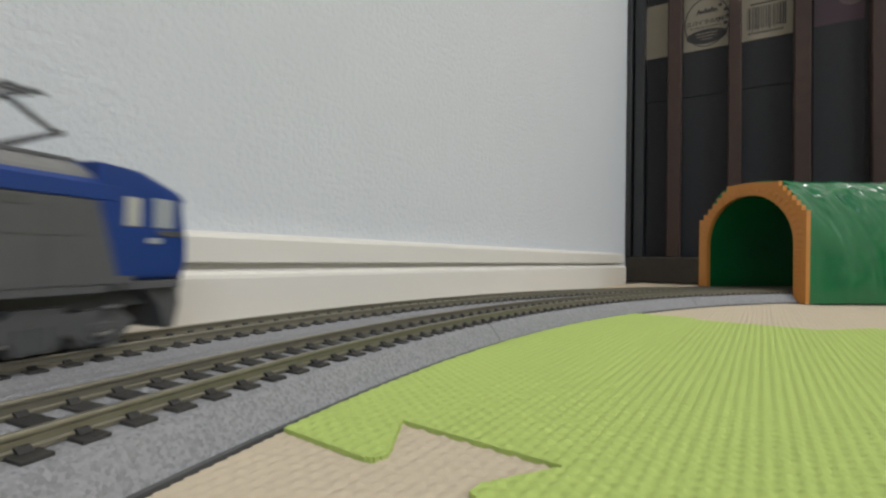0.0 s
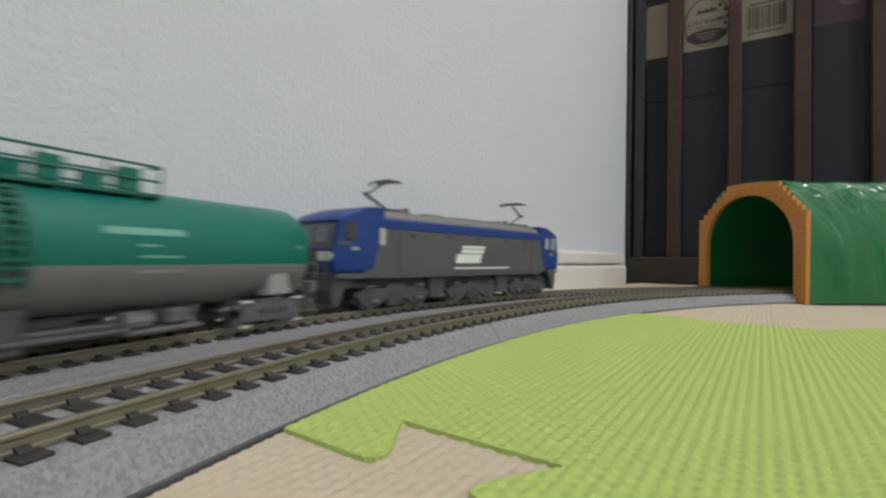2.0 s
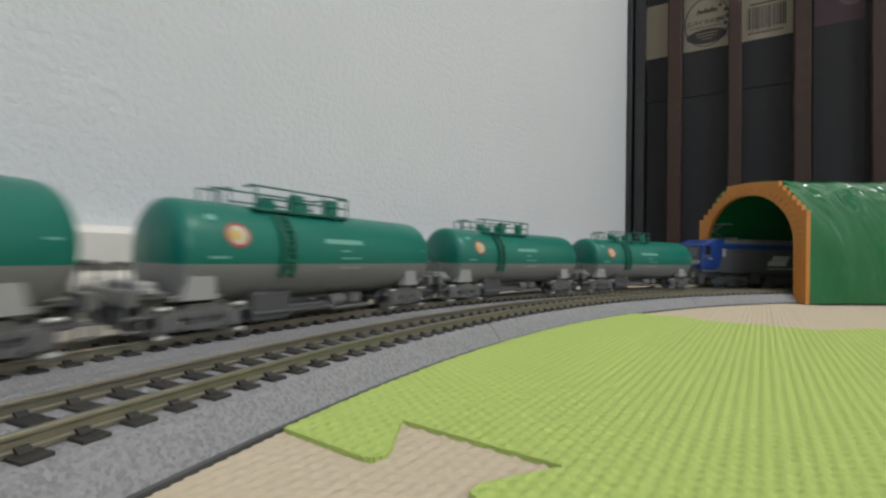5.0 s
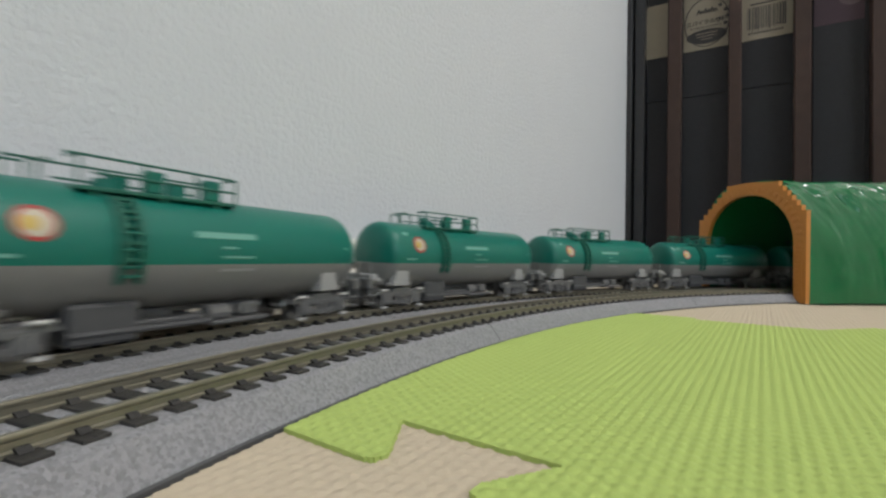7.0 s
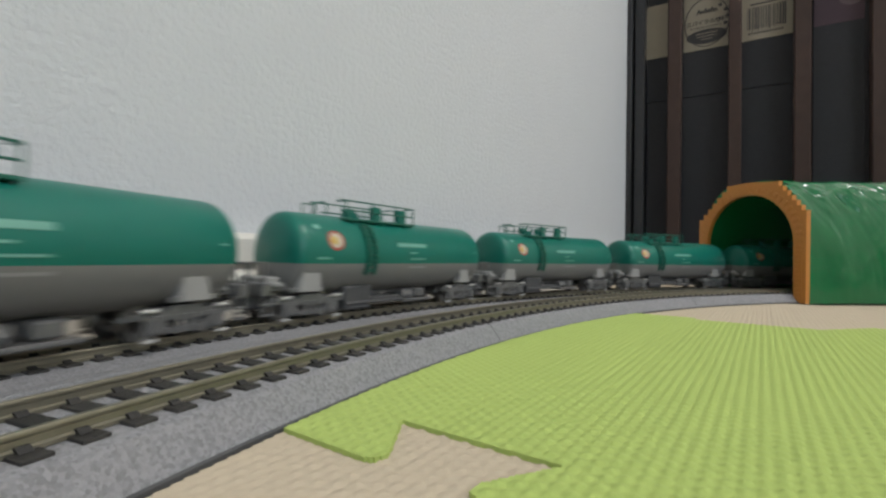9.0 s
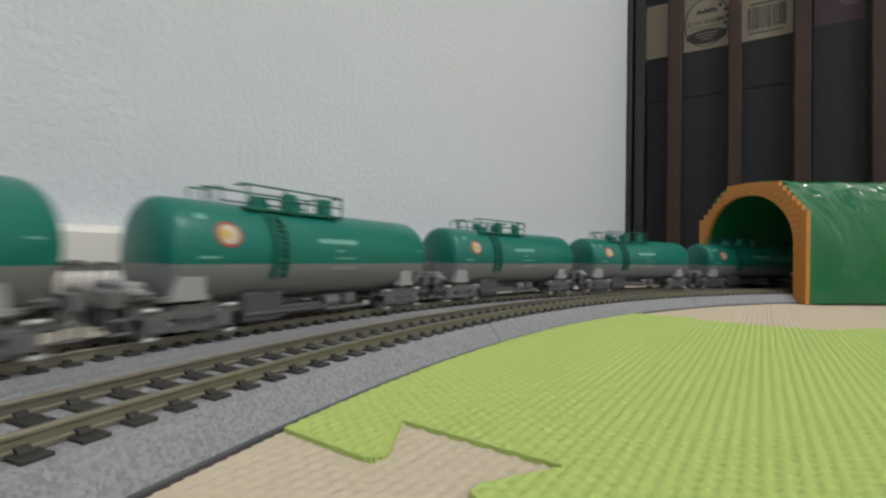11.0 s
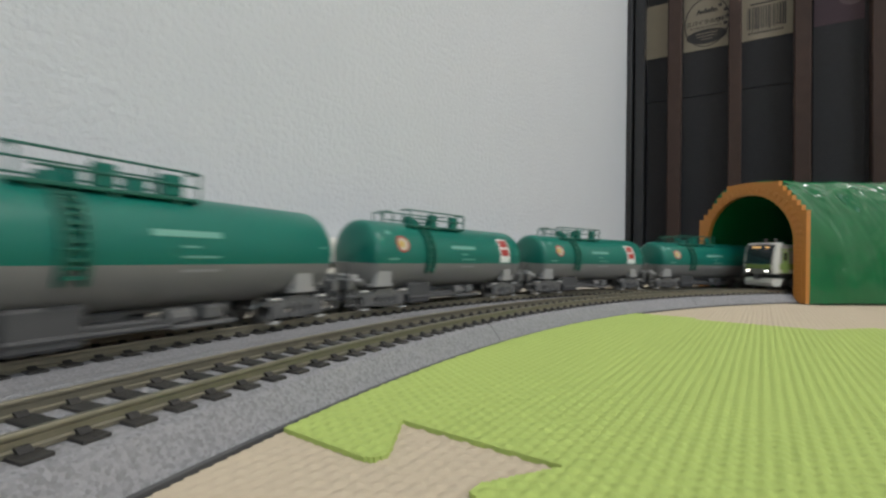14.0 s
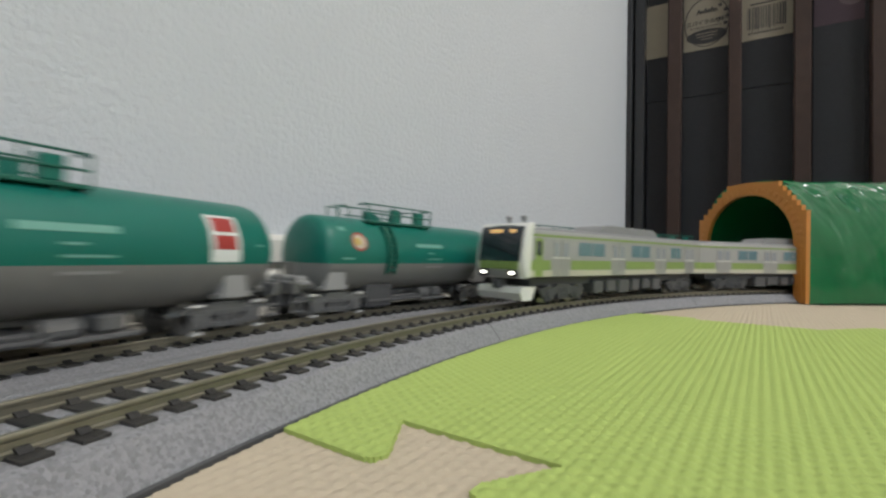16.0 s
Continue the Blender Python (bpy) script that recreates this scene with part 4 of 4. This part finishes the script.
        box(bm, *sorted((s * 57, s * 60.4)), -1.1, 1.1, 3.6, 6.2, 0.2)
        part("coupler", bm, FRAME_DARK, loco)
        # side details
        bm = bmesh.new()
        for x in (-30, -14, 2, 18, 32):
            side_panel(bm, x - 1.6, x + 1.6, 21.2, 22.2, h, 0.18, s)
        for x in (-36, 36):
            side_panel(bm, x - 0.2, x + 0.2, 9.6, 22.4, h, 0.12, s)
        part("side_vent", bm, FRAME_DARK, loco)
        bm = bmesh.new()
        side_panel(bm, 30, 42, 17.4, 21.4, h, 0.1, s)
        side_panel(bm, 13, 26, 17.0, 20.8, h, 0.1, s)
        part("louvre", bm, LOUVRE, loco)
        bm = bmesh.new()
        side_panel(bm, -11.4, 1.8, 13.4, 16.4, h, 0.12, s, slant=0.8)
        side_panel(bm, -8.6, 3.4, 16.7, 18.0, h, 0.12, s, slant=0.5)
        side_panel(bm, -8.0, 4.4, 18.3, 19.2, h, 0.12, s, slant=0.3)
        part("white_emblem", bm, WHITE_INK, loco, "white slanted block emblem")
        bm = bmesh.new()
        side_panel(bm, -11.8, 20.0, 11.5, 12.0, h, 0.12, s)
        part("white_line", bm, WHITE_INK, loco)
        bm = bmesh.new()
        side_panel(bm, -44, 44, 9.2, 10.2, h, 0.1, s)
        part("sill", bm, LOUVRE, loco)
    for x in (-36, 0, 36):
        bogie("bogie", x, loco, FRAME_DARK, axles=(-8.5, 8.5), half=8.4, frame_z=(1.2, 7.4), over=5.2, step=BOGIE_GREY)
    for x in (-18, 18):
        bm = bmesh.new()
        box(bm, x - 3.6, x + 3.6, -8.2, 8.2, 2.6, 9.2, 0.4)
        part("equipment_box", bm, FRAME_DARK, loco)
    bm = bmesh.new()
    box(bm, -54, 54, -6, 6, 6.5, 9.4)
    part("underframe", bm, FRAME_DARK, loco)
    for x in (-44.2, -27.0, -18, 18, 27.0, 44.2):
        bm = bmesh.new()
        for y in (-9.2, 9.2):
            rod(bm, (x - 1.2, y, 3.0), (x + 1.2, y, 3.0), 0.5, 8)
        part("sand_pipe", bm, WHEEL_METAL, loco)
    pantograph(-36.5, loco, 1)
    pantograph(38.5, loco, -1)
    return loco


def build_emu(lead):
    kind = "leading car with lit headlights" if lead else "middle car"
    car = thing("commuter_car", "silver and lime commuter train " + kind, "train car", group="cars of the commuter train")
    h, z0, z1, roof = 9.6, 8.5, 21.3, 23.4
    xe = 62.4
    xf = 59.6 if lead else xe
    bm = bmesh.new()
    rounded_section(bm, -xe, xf, h, z0, z1, roof)
    part("body", bm, EMU_SILVER, car, "silver body shell", smooth=True)
    bm = bmesh.new()
    rounded_section(bm, -xe + 0.1, xf - 0.4, h - 0.6, z1 + 0.2, z1 + 0.6, roof + 0.25)
    part("roof", bm, EMU_ROOF, car, "grey roof", smooth=True)
    bm = bmesh.new()
    prism(bm, [(-28, 23.0), (-25, 25.6), (-22, 26.1), (10, 26.1), (14, 25.6), (18, 23.0)], -5.8, 5.8)
    part("air_conditioner", bm, EMU_ROOF, car, "grey roof air conditioner", smooth=True)
    doors = (44.2, 10.2, -22.4, -50.0) if lead else (47.0, 16.0, -16.0, -47.0)
    for s in (-1, 1):
        bm = bmesh.new()
        side_panel(bm, -xe + 0.2, xf - 0.2, 20.3, 21.0, h, 0.06, s)
        part("upper_stripe", bm, EMU_LIME, car, "lime green stripe")
        bm = bmesh.new()
        edges = sorted([xf] + [d + w for d in doors for w in (-5.0, 5.0)] + [-xe])
        for i in range(0, len(edges), 2):
            side_panel(bm, edges[i] + 0.2, edges[i + 1] - 0.2, 10.5, 13.4, h, 0.06, s)
        part("waist_stripe", bm, EMU_LIME, car, "lime green stripe")
        for d in doors:
            bm = bmesh.new()
            for q in (-1, 1):
                side_panel(bm, *sorted((d + q * 0.12, d + q * 4.4)), 8.6, 19.8, h, 0.1, s, 0.06)
            door = part("door", bm, EMU_SILVER, car, "silver double sliding door")
            for q in (-1, 1):
                bm = bmesh.new()
                side_panel(bm, *sorted((d + q * 1.0, d + q * 3.7)), 14.6, 18.8, h, 0.16, s, 0.1)
                part("door_window", bm, GLASS_GREY, door)
            bm = bmesh.new()
            side_panel(bm, d - 4.6, d + 4.6, 14.0, 14.35, h, 0.16, s)
            part("door_rail", bm, EMU_WHITE, door)
        gaps = [((doors[i] + doors[i + 1]) / 2, abs(doors[i] - doors[i + 1]) - 18.5) for i in range(3)]
        for x, wd in gaps:
            bm = bmesh.new()
            side_panel(bm, x - wd / 2, x + wd / 2, 14.9, 19.2, h, 0.1, s, 0.1)
            win = part("window", bm, GLASS_BLUE, car, "tinted side window")
            bm = bmesh.new()
            side_panel(bm, x - 0.25, x + 0.25, 14.9, 19.2, h, 0.16, s)
            part("window_bar", bm, EMU_SILVER, win)
        if lead:
            bm = bmesh.new()
            side_panel(bm, 53.2, 56.8, 8.6, 19.8, h, 0.1, s, 0.06)
            cd = part("cab_door", bm, EMU_LIME, car, "lime green cab door")
            bm = bmesh.new()
            side_panel(bm, 53.9, 56.2, 14.8, 19.0, h, 0.16, s, 0.1)
            part("door_window", bm, GLASS_DARK, cd)
        # band below the stripe, its cream reflection painted as a colour
        bm = bmesh.new()
        side_panel(bm, -xe + 0.3, xf - 0.3, 8.6, 10.4, h, 0.05, s)
        part("sill", bm, EMU_REFLECTION, car, "silver lower band with a cream reflection painted on")
    # underfloor
    bm = bmesh.new()
    box(bm, -58, 55, -6.5, 6.5, 5.8, 8.1)
    part("underframe", bm, FRAME_DARK, car)
    rng = random.Random(9 if lead else 5)
    for x in np.arange(-22, 25, 8.6):
        bm = bmesh.new()
        wd = rng.uniform(5.5, 7.6)
        box(bm, float(x) - wd / 2, float(x) + wd / 2, -8.6, 8.6, rng.uniform(2.0, 3.2), 7.0, 0.4)
        part("equipment_box", bm, LOUVRE, car)
    for x in (-43.0, 41.0):
        bogie("bogie", x, car, FRAME_DARK, axles=(-7, 7), half=8.2, frame_z=(1.3, 6.2), over=4.6, step=LOCO_GREY)
    if lead:
        bm = bmesh.new()
        prism(bm, [(59.0, 8.0), (61.2, 8.0), (61.9, 11.5), (61.7, 15), (60.4, 21.5), (59.4, 23.2), (57.5, 24.3), (56.8, 23.4), (58, 22)], -h - 0.15, h + 0.15)
        bmesh.ops.recalc_face_normals(bm, faces=bm.faces)
        eg = [e for e in bm.edges if abs(e.verts[0].co.y - e.verts[1].co.y) < 0.01 and min(v.co.x for v in e.verts) > 58.5]
        bmesh.ops.bevel(bm, geom=eg, offset=1.0, segments=3, affect="EDGES", profile=0.5)
        face = part("front_face", bm, EMU_WHITE, car, "white front surround", smooth=True)
        bm = bmesh.new()
        prism(bm, [(61.7, 12.9), (62.05, 12.9), (60.75, 21.7), (60.0, 23.1), (59.6, 22.4)], -8.2, 8.2)
        part("windscreen", bm, GLASS_DARK, face, "black front window")
        bm = bmesh.new()
        prism(bm, [(61.5, 10.4), (62.1, 10.6), (62.08, 12.9), (61.6, 12.9)], -7.7, 7.7)
        part("front_stripe", bm, EMU_LIME, face, "lime green band")
        bm = bmesh.new()
        prism(bm, [(61.0, 8.2), (61.5, 8.2), (62.15, 10.4), (61.5, 10.4)], -7.9, 7.9)
        part("lower_panel", bm, EMU_SILVER, face)
        for y in (-5.7, 5.7):
            bm = bmesh.new()
            box(bm, 61.5, 62.4, y - 1.8, y + 1.8, 8.5, 10.6, 0.5)
            hl = part("light_housing", bm, GLASS_DARK, face)
            bm = bmesh.new()
            bmesh.ops.create_uvsphere(bm, u_segments=14, v_segments=8, radius=0.8, matrix=Matrix.Translation((62.1, y * 1.0, 9.5)) @ Matrix.Diagonal((0.6, 1.35, 0.8, 1)))
            part("headlight", bm, LAMP_WHITE, hl, "glowing white headlight")
        bm = bmesh.new()
        box(bm, 60.0, 60.85, -4.6, 0.6, 21.2, 22.3, 0.1)
        part("destination_sign", bm, SIGN_ORANGE, face, "lit orange destination sign")
        bm = bmesh.new()
        box(bm, 60.0, 60.85, 3.2, 5.6, 21.2, 22.2, 0.1)
        part("running_sign", bm, SIGN_ORANGE, face)
        bm = bmesh.new()
        prism(bm, [(55, 5.6), (61.3, 5.6), (61.9, 3.8), (60.8, 1.7), (57.0, 1.7)], -8.6, 8.6)
        bmesh.ops.recalc_face_normals(bm, faces=bm.faces)
        part("skirt", bm, EMU_WHITE, car, "pale grey obstacle guard")
        bm = bmesh.new()
        box(bm, 59, 63.2, -1.2, 1.2, 5.0, 7.4, 0.3)
        part("coupler", bm, FRAME_DARK, car)
        for y in (-3.0, 3.0):
            bm = bmesh.new()
            rod(bm, (54, y, 23.4), (54, y, 25.8), 0.5, 8)
            rod(bm, (54, y, 25.6), (54, y, 26.6), 0.8, 8)
            part("antenna", bm, EMU_ROOF, car)
    bm = bmesh.new()
    box(bm, -xe - 1.2, -xe + 0.2, -4, 4, 8.2, 20.5, 0.2)
    part("gangway", bm, FRAME_DARK, car)
    return car


# ---- goods train: joints between wagons sit at PITCH along the outer circle ----
PITCH = 0.2418


def spline(knots, t):
    ts = np.array([k[0] for k in knots])
    vs = np.array([k[1] for k in knots])
    return float(np.interp(t, ts, vs))


def goods_phase(t):
    drift = [(0, 0.004), (1.5, 0.012), (2.5, 0.018), (3.5, 0.018), (6.5, 0.012), (7, 0.008), (8, 0.001), (9, -0.005), (11.5, -0.007), (12, -0.008), (12.5, -0.006),
             (13.5, 0.0), (14.5, 0.014), (15.5, 0.029), (16, 0.036), (17, 0.050)]
    pull = [(0, -0.0496), (3.5, -0.0496), (8, -0.0345), (12.5, -0.0134), (16, 0.0006), (17, 0.0046)]
    smooth = sum(spline(drift, t + d) + spline(pull, t + d) for d in (-0.4, -0.2, 0, 0.2, 0.4)) / 5
    return -1.7412 + 0.2002 * t + smooth


def on_outer(a, sag=1.2, low=0.7):
    r = R_OUT - sag * MM
    return pose(CX - r * math.cos(a), CY + r * math.sin(a), Z_OUT - low * MM, CANT, 0, 90 - math.degrees(a))


def on_inner(a, sag=0.5):
    r = R_IN - sag * MM
    return pose(CX - r * math.cos(a), CY + r * math.sin(a), Z_IN, -CANT, 0, 270 - math.degrees(a))


def emu_front(t):
    return 0.6905 + 0.2630 * (16.0 - t)


TIMES = [round(0.4 * i, 2) for i in range(41)]
CARS = {}


def build_trains():
    CARS["loco"] = build_loco()
    plain, marked = build_tank_wagon(False), build_tank_wagon(True)
    marks = (0, -1, -4)
    for k in range(8, -7, -1):
        first = (plain, marked)[k in marks]
        CARS[k] = first if not any(c is first for c in CARS.values()) else copy_thing(first, Matrix.Identity(4))
    CARS["lead"] = build_emu(True)
    mid = build_emu(False)
    CARS["mid1"] = mid
    CARS["mid2"] = copy_thing(mid, Matrix.Identity(4))


def motions():
    for key, car in CARS.items():
        if key == "loco":
            walk(car, [(t, on_outer(goods_phase(t) + 8 * PITCH + 0.1695, 0.8, 0.5)) for t in TIMES])
        elif isinstance(key, int):
            walk(car, [(t, on_outer(goods_phase(t) + (key - 0.5) * PITCH)) for t in TIMES])
        else:
            n = {"lead": 0, "mid1": 1, "mid2": 2}[key]
            walk(car, [(t, on_inner(emu_front(t) + (62.0 + n * 125.5) / 348.0)) for t in TIMES])


build_room()
build_tunnel()
build_rack()
build_trains()
build_mats()
build_track()
motions()
